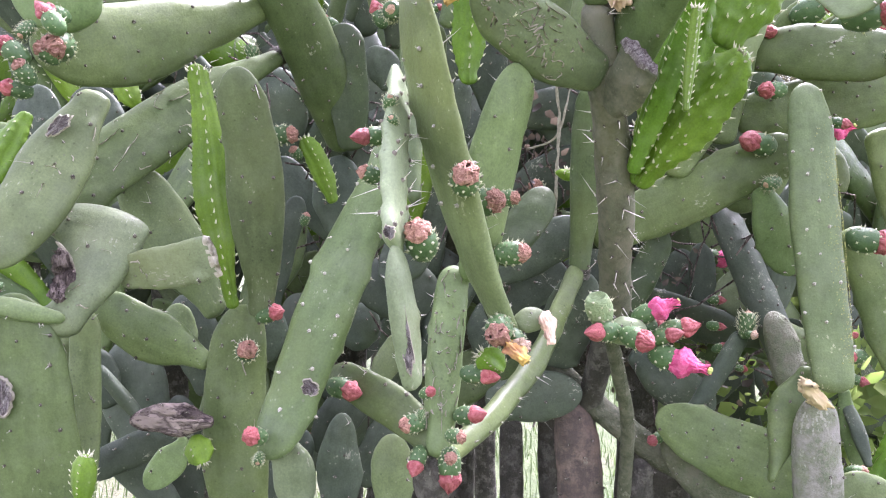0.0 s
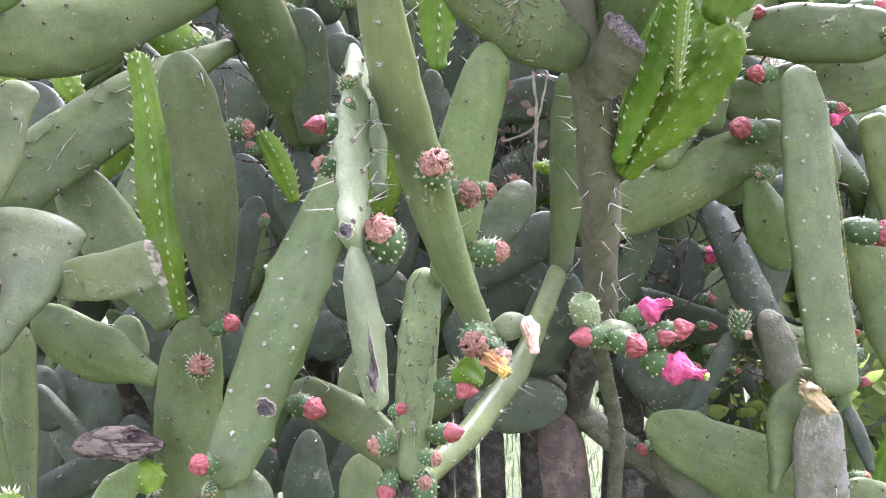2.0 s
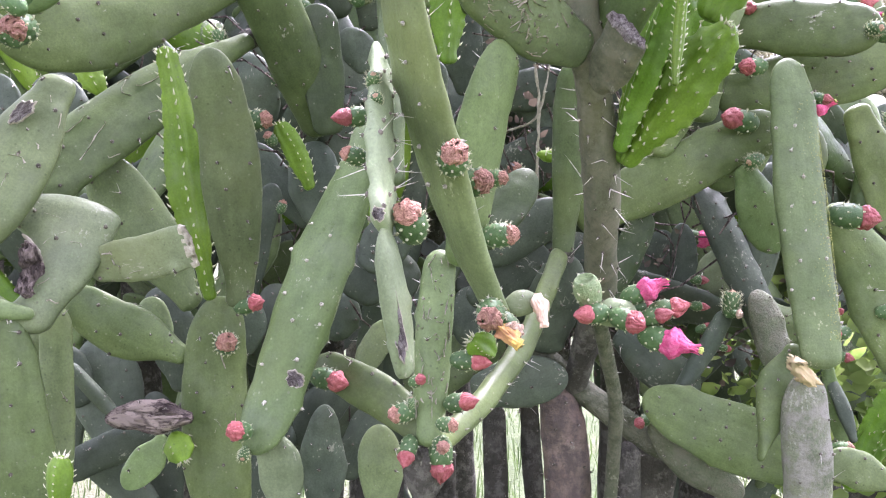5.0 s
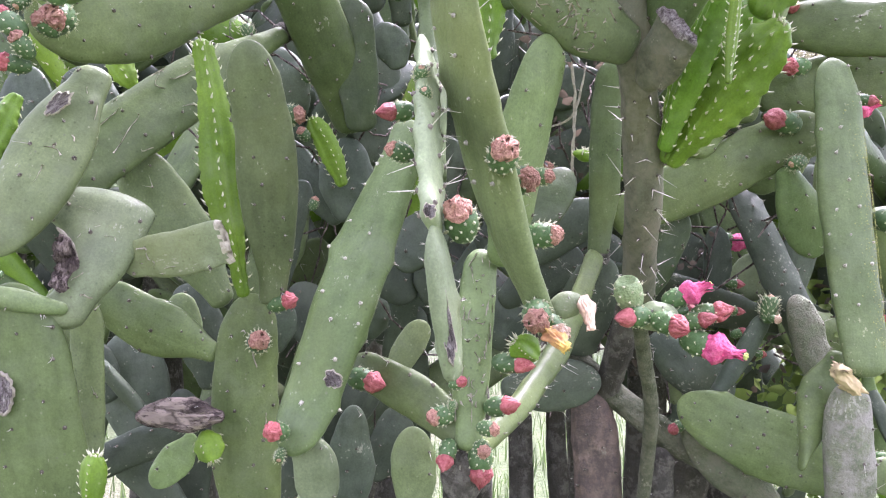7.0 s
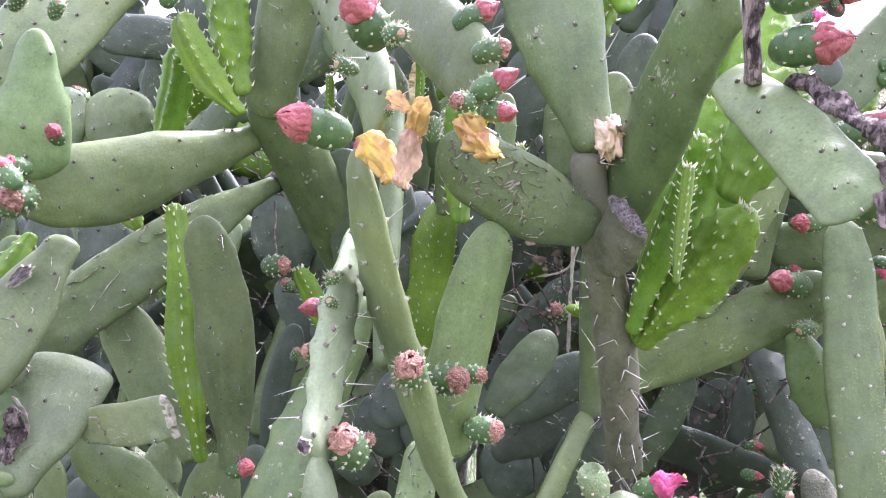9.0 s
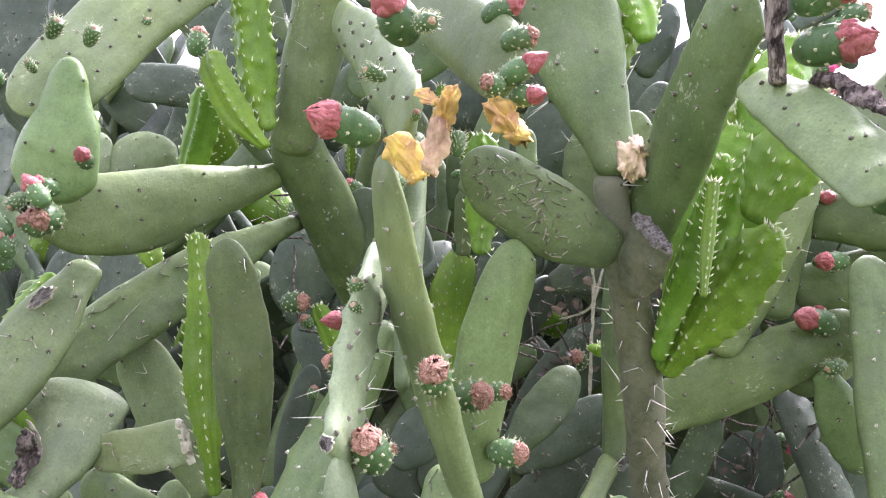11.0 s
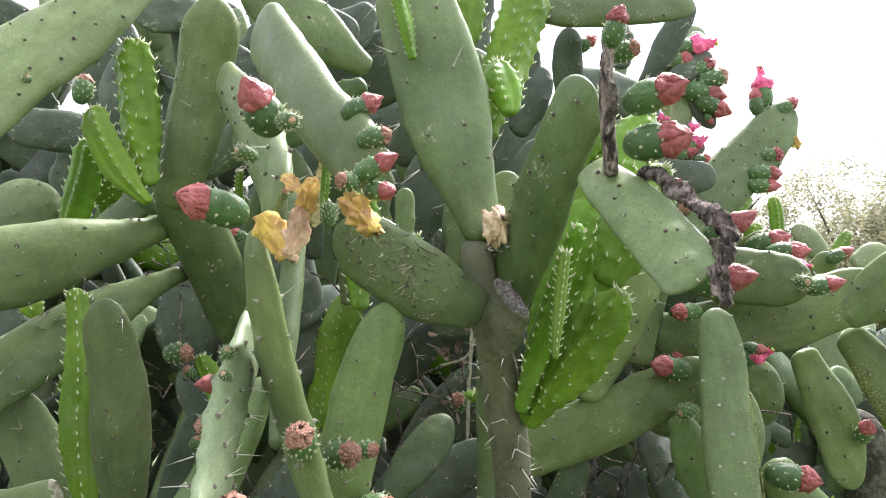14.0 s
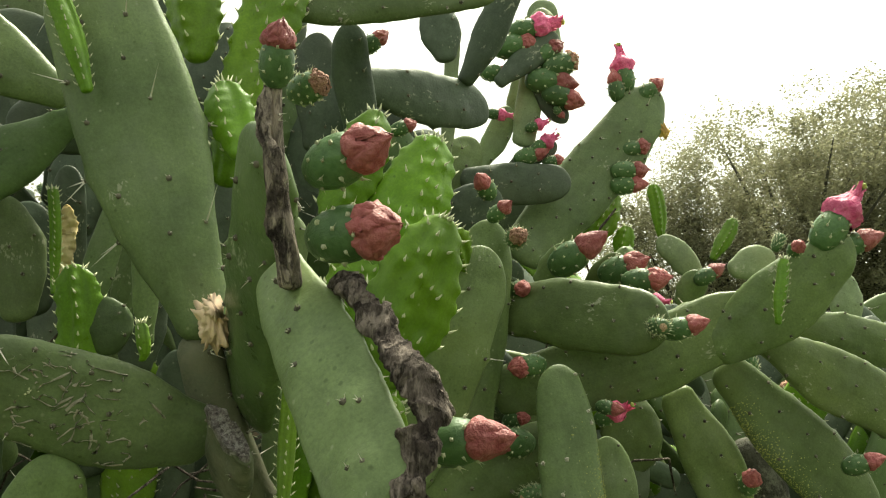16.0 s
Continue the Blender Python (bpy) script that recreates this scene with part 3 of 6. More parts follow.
def petals_mesh(seed, count, height, radius, spread=0.0, crumple=0.03, lump=0.12, point=2.4, beak=False):
    """Petals in three whorls, each a rounded lobe that laps over the next: a closed, lumpy rosebud, or one that spreads open."""
    verts, faces = [], []
    rnd = random.Random(seed)
    nu, nv = 5, 6
    for whorl, share in enumerate((0.46, 0.74, 1.0)):
        around = max(3, round(count / 3 + 1 - whorl * 0.5))
        for i in range(around):
            turn = 2 * math.pi * (i + 0.5 * whorl) / around + rnd.uniform(-.22, .22)
            top = height * share * rnd.uniform(0.9, 1.08)
            wide = 1.25 * math.pi / around
            k = len(verts)
            for v in range(nv + 1):
                t = v / nv
                z = top * t
                h = z / height
                egg = (0.9 + 0.38 * math.sin(math.pi * min(1.0, h * 1.05))) * max(0.02, 1 - (0.97 * h) ** point) ** 0.6
                if beak:
                    egg = (1.0 + 0.3 * math.sin(math.pi * min(1.0, h * 1.6))) * (1 - 0.66 * smooth(0.25, 0.72, h)) + 0.12 * smooth(0.85, 1.0, h)
                r = radius * (1.10 - 0.13 * whorl) * egg
                pinch = max(0.08, 1 - t ** (3.5 if point > 2 else 2.0)) ** 0.5
                for u in range(nu + 1):
                    q = 2 * u / nu - 1
                    a = turn + q * wide * pinch
                    rr = r + radius * lump * (1 - q * q) * math.sin(math.pi * min(1.0, 0.25 + 0.72 * t)) + spread * radius * h * h * (1.2 - 0.3 * whorl) + 0.01
                    rr -= radius * 0.10 * t ** 6 * (0 if spread else 1)
                    p = Vector((rr * math.cos(a), rr * math.sin(a), 0.92 + z))
                    p += Vector((noise.noise(p * 6 + Vector((seed, i, 0))), noise.noise(p * 6 + Vector((i, seed, 3))), noise.noise(p * 6 + Vector((7, i, seed))))) * crumple
                    verts.append(p)
            for v in range(nv):
                for u in range(nu):
                    c = k + v * (nu + 1) + u
                    faces.append((c, c + 1, c + nu + 2, c + nu + 1))
    k, n = len(verts), 10
    for i in range(7):
        t = i / 6
        r = radius * 0.95 * max(0.03, 1 - (0.99 * t) ** max(2.0, point)) ** 0.5 * (0.8 - 0.5 * t if beak else 1.0)
        verts.extend(Vector((r * math.cos(2 * math.pi * j / n), r * math.sin(2 * math.pi * j / n), 0.9 + height * 0.99 * t)) for j in range(n))
    for i in range(6):
        faces.extend((k + i * n + j, k + i * n + (j + 1) % n, k + (i + 1) * n + (j + 1) % n, k + (i + 1) * n + j) for j in range(n))
    faces.append(tuple(k + 6 * n + j for j in range(n)))
    return verts, faces


def blob_mesh(seed, length, radius, crumple, n=44, rows=40, droop=0.0, flare=1.0):
    """A crumpled, withered flower: a wrinkled tube that narrows and sags."""
    verts, faces = [], []
    for i in range(rows + 1):
        t = i / rows
        r = radius * (0.5 + 0.5 * math.sin(math.pi * min(1, t * 1.15))) * (1 if t < 0.9 else flare)
        for j in range(n):
            a = 2 * math.pi * j / n
            fold = abs(noise.noise(Vector((math.cos(a) * 3.4, math.sin(a) * 3.4, t * 2.2 + seed * 5)))) + 0.6 * abs(noise.noise(Vector((math.cos(a) * 6, math.sin(a) * 6, t * 2.6 + seed))))
            w = 1 + crumple * (0.7 * noise.noise(Vector((math.cos(a) * 1.8, math.sin(a) * 1.8, t * 3 + seed * 3))) + 1.7 * (fold - 0.35)) + 0.12 * noise.noise(Vector((math.cos(a) * 15, math.sin(a) * 15, t * 22 + seed)))
            sway = radius * (0.5 * noise.noise(Vector((t * 2.2, seed * 3.3, 0))) + 0.25 * noise.noise(Vector((t * 5, seed, 4))))
            ragged = 0.10 * length * t * noise.noise(Vector((math.cos(a) * 3, math.sin(a) * 3, seed * 2.0)))
            verts.append(Vector((r * w * math.cos(a) + droop * t * t + sway, r * w * 0.55 * math.sin(a), t * length + ragged)))
    for i in range(rows):
        for j in range(n):
            k = (j + 1) % n
            faces.append((i * n + j, i * n + k, (i + 1) * n + k, (i + 1) * n + j))
    faces.append(tuple(range(n))[::-1])
    faces.append(tuple(rows * n + j for j in range(n)))
    return verts, faces


BUD = {}
for v in range(3):
    BUD["fruit", v] = mesh_of("fruit", *fruit_mesh(v + 1), FRUIT)
    BUD["pale", v] = mesh_of("fruit", *fruit_mesh(v + 5, True), FRUIT_PALE)
    BUD["areoles", v] = mesh_of("areole_felt", *fruit_areoles(v + 2), FELT_YOUNG)
    BUD["spiky", v] = mesh_of("areole_felt", *fruit_areoles(v + 8, 0.9, 40), FELT_YOUNG)
    BUD["tuft", v] = mesh_of("areole_felt", *fruit_areoles(v + 14, 1.0, 58, 1.7), FELT_YOUNG)
    BUD["red", v] = mesh_of("blossom", *petals_mesh(v + 3, (20, 12, 16)[v], (0.66, 0.84, 0.74)[v], (0.268, 0.255, 0.262)[v], 0.0, (0.09, 0.035, 0.06)[v], (0.30, 0.26, 0.28)[v], (2.5, 1.8, 2.1)[v]), PETAL_RED)
    BUD["brown", v] = mesh_of("blossom", *petals_mesh(v + 13, 22, 0.40, 0.225, 0.10, 0.10, 0.3, 2.2), PETAL_BROWN)
    BUD["green", v] = mesh_of("blossom", *petals_mesh(v + 17, 12, 0.16, 0.16, 0.0, 0.05, 0.14), PETAL_HUSK)
    BUD["pink", v] = mesh_of("blossom", *petals_mesh(v + 23, 14, 1.15, 0.31, (0.1, 0.45, 0.9)[v], 0.12, 0.18, 2.4, True), PETAL_PINK)
    BUD["open", v] = mesh_of("blossom", *petals_mesh(v + 33, 22, 0.55, 0.30, 0.75, 0.14, 0.25, 2.6), PETAL_BLUSH)
tv, tf = [], []
for i in range(6):
    dome(tv, tf, Vector((0.05 * math.cos(i * 1.047), 0.05 * math.sin(i * 1.047), 2.06)), Vector((math.cos(i * 1.047), math.sin(i * 1.047), 0.9)), 0.055, 0.10)
cone(tv, tf, Vector((0, 0, 1.7)), Vector((0, 0, 1)), 0.05, 0.5, 8)
dome(tv, tf, Vector((0, 0, 2.07)), Vector((0, 0, 1)), 0.08, 0.1)
BUD["stigma"] = mesh_of("stigma", tv, tf, STIGMA)
TALL = {"red": 1.66, "brown": 1.35, "green": 1.2, "pink": 1.95, "open": 1.5, "cup": 1.0}
WORDS = {"red": "closed rose-red flower bud", "brown": "withered brownish-pink flower", "green": "small spiny green bud", "pink": "bright magenta flower",
         "open": "dried tan flower remains", "cup": "pale green fruit with a hollow top"}
counter = [0]


def bud(owner, base, tip, kind="red", fat=1.0):
    """A flower bud on its spiny green fruit."""
    counter[0] += 1
    v = counter[0] % 3
    m, length = placed(base, tip, counter[0] * 77.0)
    k = length / TALL[kind]
    fat *= 0.78 if kind == "green" else 1.0
    m = Matrix.Translation(-owner.location) @ m @ Matrix.Diagonal((k * fat, k * fat, k, 1))
    f = child("flower_bud", BUD["pale" if kind == "cup" else "fruit", v], owner, m, WORDS[kind])
    child("areole_felt", BUD["tuft" if kind == "green" else "spiky" if kind == "brown" else "areoles", v], f, Matrix())["kind"] = "stuff"
    if kind != "cup":
        child("blossom", BUD[kind, v], f, Matrix())
    if kind == "pink":
        child("stigma", BUD["stigma"], f, Matrix(), "lime green stigma")
    return f


def withered(owner, base, tip, wide, material=None, seed=1, droop=0.3):
    """A dried flower that hangs from a pad."""
    m, length = placed(base, tip, seed * 40.0)
    me = mesh_of("withered_flower", *blob_mesh(seed, length, wide / 2, 0.68, droop=droop * wide, flare=1.3), material or PETAL_YELLOW)
    return child("withered_flower", me, owner, Matrix.Translation(-owner.location) @ m, "dried yellow and brown flower")

# ---- setting ----
def ground_mesh():
    bm = bmesh.new()
    xs = [-3000, -600, -120, -40] + [-20 + i for i in range(41)] + [40, 120, 600, 3000]
    ys = [-3000, -600, -120, -40] + [-12 + i for i in range(53)] + [60, 120, 600, 3000]
    grid = [[bm.verts.new((x, y, 0.05 * noise.noise(Vector((x * 0.35, y * 0.35, 3))) if abs(x) < 30 and abs(y) < 45 else 0.0)) for x in xs] for y in ys]
    for a, b in zip(grid, grid[1:]):
        for i in range(len(xs) - 1):
            bm.faces.new((a[i], a[i + 1], b[i + 1], b[i]))
    me = bpy.data.meshes.new("ground")
    bm.to_mesh(me)
    bm.free()
    me.polygons.foreach_set("use_smooth", [True] * len(me.polygons))
    return me


def ground_material():
    m, n, l, b = nodes_of("grassy_earth")
    c = n.new("ShaderNodeTexCoord").outputs["Object"]
    a = noise_node(n, l, c, 0.8, 5.0)
    col = ramp_node(n, l, a, [(0.35, (0.05, 0.075, 0.025)), (0.5, (0.075, 0.10, 0.040)), (0.7, (0.11, 0.10, 0.065))])
    f = noise_node(n, l, c, 40.0, 4.0)
    col = mix_node(n, l, 0.5, col, ramp_node(n, l, f, [(0.3, (0.3, 0.3, 0.3)), (0.7, (0.7, 0.7, 0.7))]), "OVERLAY")
    l.new(col, b.inputs["Base Color"])
    b.inputs["Roughness"].default_value = 0.95
    bump_on(n, l, b, [(f, 0.8, 0.05)])
    return m


ground = tagged(new("ground", ground_mesh()), "grassy earth with dry leaf litter", "ground", kind="structure")
ground.data.materials.append(ground_material())


# ---- the cacti, joint by joint ----
left = plant("grey-green prickly pear with long drooping pads and a thick leaning stem", -0.05, 1.75)
pad(left, (-0.170, 1.520, 1.586), (-0.276, 1.328, 1.872), 0.100, "rich", thick=0.07, neck=0.8, end=0.85, name='stem')
pad(left, (-0.276, 1.338, 1.822), (-0.185, 1.220, 2.126), 0.093, "mature", thick=0.06, neck=0.8, end=1.0, peak=0.5, name='stem')
pad(left, (-0.177, 1.220, 1.998), (-0.002, 0.840, 1.709), 0.082, "mature", neck=0.7, end=0.85, spines=0.1, turn=44, bend=-0.002, bow=0.012)
pad(left, (-0.261, 1.420, 1.900), (-0.099, 1.380, 2.038), 0.072, "dull_shaded")
pad(left, (-0.179, 1.350, 2.122), (0.018, 1.300, 2.123), 0.099, "dull_shaded")
pad(left, (0.226, 1.350, 1.714), (0.262, 1.350, 1.895), 0.072, "mature")
pad(left, (-0.316, 1.250, 2.177), (-0.566, 1.060, 1.805), 0.140, "mature", neck=0.5, end=0.9)
pad(left, (-0.516, 1.085, 1.687), (-0.475, 1.060, 1.870), 0.118, "fresh", neck=0.8, end=0.4, peak=0.2, blunt=0.7)
pad(left, (-0.484, 1.600, 2.031), (-0.682, 1.550, 2.035), 0.089, "dull_shaded")
pad(left, (-0.542, 1.750, 2.080), (-0.612, 1.700, 2.302), 0.114, "dull_shaded")
pad(left, (-0.305, 1.500, 2.255), (-0.419, 1.450, 2.214), 0.084, "dull_shaded")
pad(left, (-0.293, 1.270, 1.838), (-0.330, 1.240, 2.068), 0.061, "young", neck=0.5)
pad(left, (-0.284, 1.250, 1.806), (-0.373, 1.230, 1.954), 0.045, "young", neck=0.4, bend=-0.013)
pad(left, (-0.447, 1.340, 1.769), (-0.395, 1.300, 1.921), 0.054, "young", neck=0.7)
pad(left, (-0.293, 1.380, 1.805), (-0.553, 1.120, 1.657), 0.118, "rich", turn=-20, neck=0.35, end=0.9, peak=0.6, bend=-0.007)
scratched = pad(left, (-0.279, 1.420, 1.731), (-0.569, 1.190, 1.456), 0.100, "rich", neck=0.3, end=0.95, bend=0.011)
scratches(scratched, 9, 14, 0.45, 0.95)
scratched = pad(left, (-0.470, 1.130, 1.613), (-0.559, 1.030, 1.373), 0.102, "mature", neck=0.42, end=0.9, bend=-0.001, bow=-0.005)
scratches(scratched, 9, 11)
scratched = pad(left, (-0.506, 1.070, 1.288), (-0.472, 1.140, 1.460), 0.128, "pale", turn=10, neck=0.45, end=0.95, peak=0.6, bites=((-1, 0.42, 0.28, 0.85),), spines=0.1, blunt=0.2)
scratches(scratched, 10, 12)
pad(left, (-0.586, 1.040, 1.332), (-0.485, 1.060, 1.309), 0.027, "scarred", thick=0.018, neck=0.8, end=0.6, spines=0)
scratched = pad(left, (-0.447, 1.130, 1.366), (-0.303, 1.090, 1.388), 0.062, "pale", neck=0.75, end=0.95, cut="pale", spines=0.1, thick=0.012, turn=18)
scratches(scratched, 8, 13)
pad(left, (-0.355, 1.300, 1.294), (-0.491, 1.300, 1.525), 0.093, "mature", neck=0.4)
pad(left, (-0.305, 1.200, 1.313), (-0.355, 1.200, 1.670), 0.051, "young", neck=0.35, end=0.55, peak=0.5, turn=20, thick=0.016, bend=-0.003)
pad(left, (-0.269, 1.220, 1.301), (-0.264, 1.090, 1.641), 0.082, "mature", neck=0.45, end=0.8, bend=0.004, bow=0.006)
scratched = pad(left, (-0.314, 1.280, 0.972), (-0.321, 1.260, 1.315), 0.101, "rich", neck=0.8, end=0.85, peak=0.3)
scratches(scratched, 8, 15)
pad(left, (-0.361, 1.280, 1.223), (-0.552, 1.300, 1.306), 0.082, "rich", neck=0.35, end=0.85)
pad(left, (-0.533, 1.100, 0.942), (-0.565, 1.060, 1.343), 0.140, "rich", neck=0.6, end=0.8, bend=0.009)
pad(left, (-0.520, 1.200, 0.999), (-0.520, 1.200, 1.315), 0.048, "mature", spines=0.5)
pad(left, (-0.576, 1.250, 1.110), (-0.580, 1.250, 1.332), 0.068, "mature")
pad(left, (-0.425, 0.980, 1.092), (-0.417, 0.970, 1.159), 0.028, "young")
pad(left, (-0.336, 1.210, 1.146), (-0.455, 1.200, 1.158), 0.052, "dry", neck=0.3, end=0.5, peak=0.4, spines=0, thick=0.022, crumple=2.6, blunt=0.9, gap=0.2)
pad(left, (-0.366, 1.220, 1.125), (-0.350, 1.200, 1.085), 0.041, "young")
pad(left, (-0.404, 1.300, 1.103), (-0.460, 1.280, 1.029), 0.051, "fresh", spines=0, neck=0.4, end=0.7, thick=0.012)
pad(left, (-0.475, 1.350, 1.105), (-0.572, 1.350, 1.207), 0.024, "dull_shaded", thick=0.025)
# low inner pads, mostly in the green darkened to stand for shade
pad(left, (-0.425, 1.400, 1.095), (-0.607, 1.400, 1.018), 0.057, "dull_shaded")
pad(left, (-0.450, 1.450, 0.915), (-0.574, 1.450, 1.044), 0.060, "dull_shaded")
pad(left, (-0.450, 1.500, 0.898), (-0.486, 1.500, 1.134), 0.072, "dull_shaded")
pad(left, (-0.566, 1.550, 1.019), (-0.587, 1.550, 1.231), 0.127, "dull_shaded")
pad(left, (-0.425, 1.500, 1.134), (-0.466, 1.500, 1.319), 0.092, "dull_shaded")
pad(left, (-0.435, 1.400, 1.209), (-0.463, 1.400, 1.305), 0.067, "mature")
pad(left, (-0.753, 1.500, 1.647), (-0.807, 1.450, 1.510), 0.055, "young")
pad(left, (-0.770, 1.600, 1.554), (-0.792, 1.600, 1.718), 0.098, "dull_shaded")
pad(left, (-0.661, 1.600, 1.521), (-0.672, 1.600, 1.718), 0.120, "dull_shaded")
pad(left, (-0.702, 1.500, 1.791), (-0.722, 1.500, 1.914), 0.113, "pale")
pad(left, (-0.579, 1.500, 1.791), (-0.620, 1.500, 1.914), 0.133, "mature")
pad(left, (-0.553, 1.500, 1.657), (-0.594, 1.500, 1.719), 0.041, "young")
pad(left, (-0.312, 1.500, 1.278), (-0.271, 1.500, 1.498), 0.049, "dull_shaded")
pad(left, (-0.206, 1.550, 1.422), (-0.312, 1.550, 1.571), 0.064, "dull_shaded")
pad(left, (-0.189, 1.500, 1.422), (-0.189, 1.500, 1.570), 0.090, "dull_shaded")
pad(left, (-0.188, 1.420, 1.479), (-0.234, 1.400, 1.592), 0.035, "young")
pad(left, (-0.146, 1.800, 1.549), (-0.201, 1.850, 1.907), 0.140, "dull_shaded", neck=0.8)
pad(left, (-0.330, 1.700, 1.576), (-0.365, 1.700, 1.773), 0.140, "dull_shaded")
pad(left, (-0.276, 1.800, 1.537), (-0.325, 1.800, 1.721), 0.111, "dull_shaded")
pad(left, (-0.301, 1.400, 1.209), (-0.291, 1.400, 1.305), 0.067, "dull_shaded")
scar(left, (-0.496, 1.067, 1.560), (0.759, 0.000, 0.651), 0.038, 0.016)
scar(left, (-0.306, 1.257, 1.162), (0.000, 0.000, -1.000), 0.043, 0.017)
scar(left, (-0.557, 1.042, 1.214), (0.000, 0.000, -1.000), 0.045, 0.029)
dried_strip(left, ((-0.497, 1.060, 1.401), (-0.487, 1.060, 1.379), (-0.487, 1.060, 1.354), (-0.493, 1.050, 1.332)), 0.029, 31, SKIN['dead'], label='dark dried tissue of a bite')
dried_strip(left, ((-0.507, 1.080, 1.410), (-0.488, 1.080, 1.390), (-0.485, 1.080, 1.356), (-0.501, 1.065, 1.313)), 0.007, 32, CORK_RIM, label='pale corky edge')
bud(left, (-0.460, 1.000, 1.661), (-0.492, 1.000, 1.698), "red")
bud(left, (-0.520, 1.050, 1.688), (-0.531, 1.030, 1.663), "green")
bud(left, (-0.502, 1.000, 1.626), (-0.546, 1.000, 1.657), "red")
bud(left, (-0.478, 1.030, 1.633), (-0.495, 1.000, 1.650), "brown")
bud(left, (-0.495, 1.000, 1.599), (-0.509, 0.980, 1.625), "brown")
bud(left, (-0.505, 1.020, 1.593), (-0.543, 1.000, 1.599), "red")
bud(left, (-0.522, 0.980, 1.360), (-0.527, 0.970, 1.348), "red")
bud(left, (-0.295, 1.240, 1.244), (-0.282, 1.190, 1.256), "brown", fat=1.0)
bud(left, (-0.214, 0.990, 1.174), (-0.229, 0.950, 1.186), "red")
bud(left, (-0.220, 1.000, 1.154), (-0.221, 0.980, 1.143), "green")
bud(left, (-0.293, 1.400, 1.592), (-0.242, 1.380, 1.592), "brown")
bud(left, (-0.275, 1.220, 1.299), (-0.229, 1.200, 1.312), "red")
bud(left, (-0.238, 1.400, 1.439), (-0.229, 1.400, 1.463), "brown")
bud(left, (-0.457, 1.080, 1.728), (-0.452, 1.040, 1.745), "red")
bud(left, (-0.470, 1.040, 1.689), (-0.492, 1.000, 1.692), "red")
bud(left, (-0.482, 1.060, 1.662), (-0.479, 1.000, 1.643), "brown")
bud(left, (-0.494, 1.020, 1.882), (-0.470, 1.000, 1.900), "green")
bud(left, (-0.442, 1.020, 1.870), (-0.422, 1.000, 1.889), "green")
bud(left, (-0.427, 1.140, 1.942), (-0.422, 1.120, 1.957), "green")
bud(left, (-0.493, 1.000, 1.828), (-0.495, 0.980, 1.837), "green")
bud(left, (-0.523, 1.500, 2.060), (-0.513, 1.500, 2.120), "brown")
bud(left, (-0.453, 1.400, 2.110), (-0.447, 1.400, 2.147), "green")
bud(left, (-0.443, 1.500, 2.100), (-0.440, 1.500, 2.135), "green")
bud(left, (-0.197, 1.450, 1.750), (-0.196, 1.450, 1.780), "red")
bud(left, (-0.215, 1.450, 1.776), (-0.228, 1.450, 1.815), "red")
bud(left, (-0.028, 0.842, 1.752), (-0.048, 0.822, 1.755), "green")
bud(left, (-0.024, 0.800, 1.682), (-0.083, 0.760, 1.692), "red", fat=0.95)
bud(left, (0.002, 0.840, 1.709), (0.005, 0.830, 1.717), "brown")
bud(left, (0.031, 0.950, 1.706), (0.032, 0.950, 1.738), "green")
bud(left, (-0.241, 1.400, 1.553), (-0.254, 1.380, 1.571), "brown")
pad(left, (-0.043, 0.888, 1.916), (0.098, 0.709, 1.693), 0.074, "mature", turn=46, neck=1.0, end=0.85, thick=0.034, spines=0, gap=0.05)
bud(left, (0.010, 0.745, 1.745), (-0.008, 0.700, 1.776), "red", fat=1.2)
bud(left, (0.072, 0.720, 1.752), (0.107, 0.720, 1.770), "red")
bud(left, (0.088, 0.700, 1.722), (0.118, 0.700, 1.731), "brown")
bud(left, (0.089, 0.690, 1.689), (0.122, 0.680, 1.705), "red")
bud(left, (0.097, 0.700, 1.680), (0.123, 0.680, 1.675), "red")
bud(left, (0.091, 0.690, 1.683), (0.076, 0.670, 1.682), "brown")
withered(left, (0.050, 0.722, 1.694), (0.042, 0.716, 1.662), 0.026, seed=2)
withered(left, (0.043, 0.718, 1.668), (0.031, 0.710, 1.628), 0.022, PETAL_HUSK, seed=12)
withered(left, (0.084, 0.700, 1.676), (0.103, 0.690, 1.644), 0.030, seed=3, droop=0.1)
withered(left, (0.013, 0.780, 1.716), (0.033, 0.740, 1.689), 0.012, seed=4)
withered(left, (-0.014, 0.820, 1.689), (0.006, 0.820, 1.644), 0.027, seed=5)

centre = plant("prickly pear with slender pale pads and clusters of withered buds", 0.00, 1.35)
pad(centre, (0.078, 0.970, 1.298), (-0.030, 0.860, 1.683), 0.082, "scarred", turn=-62, neck=0.5, end=0.92, peak=0.5, thick=0.026, spines=0.04, bend=-0.010, bow=-0.014, pale_felt=True)
pad(centre, (-0.048, 0.800, 1.402), (-0.054, 0.975, 1.620), 0.060, "pale", turn=76, thick=0.02, neck=0.8, end=0.8, spines=0.2, crumple=1.3, gap=0.022)
pad(centre, (-0.029, 0.820, 1.261), (-0.048, 0.800, 1.405), 0.046, "pale", turn=65, thick=0.02, neck=0.7, end=0.85, spines=0.1, crumple=1.4)
pad(centre, (0.041, 1.060, 1.357), (0.084, 1.020, 1.632), 0.082, "fresh", turn=42, neck=0.75, end=0.9)
scratched = pad(centre, (-0.006, 1.030, 1.140), (0.010, 1.070, 1.379), 0.046, "scarred", neck=0.7, end=0.9, thick=0.035, gap=0.026)
scratches(scratched, 45, 16, 0.2, 0.97)
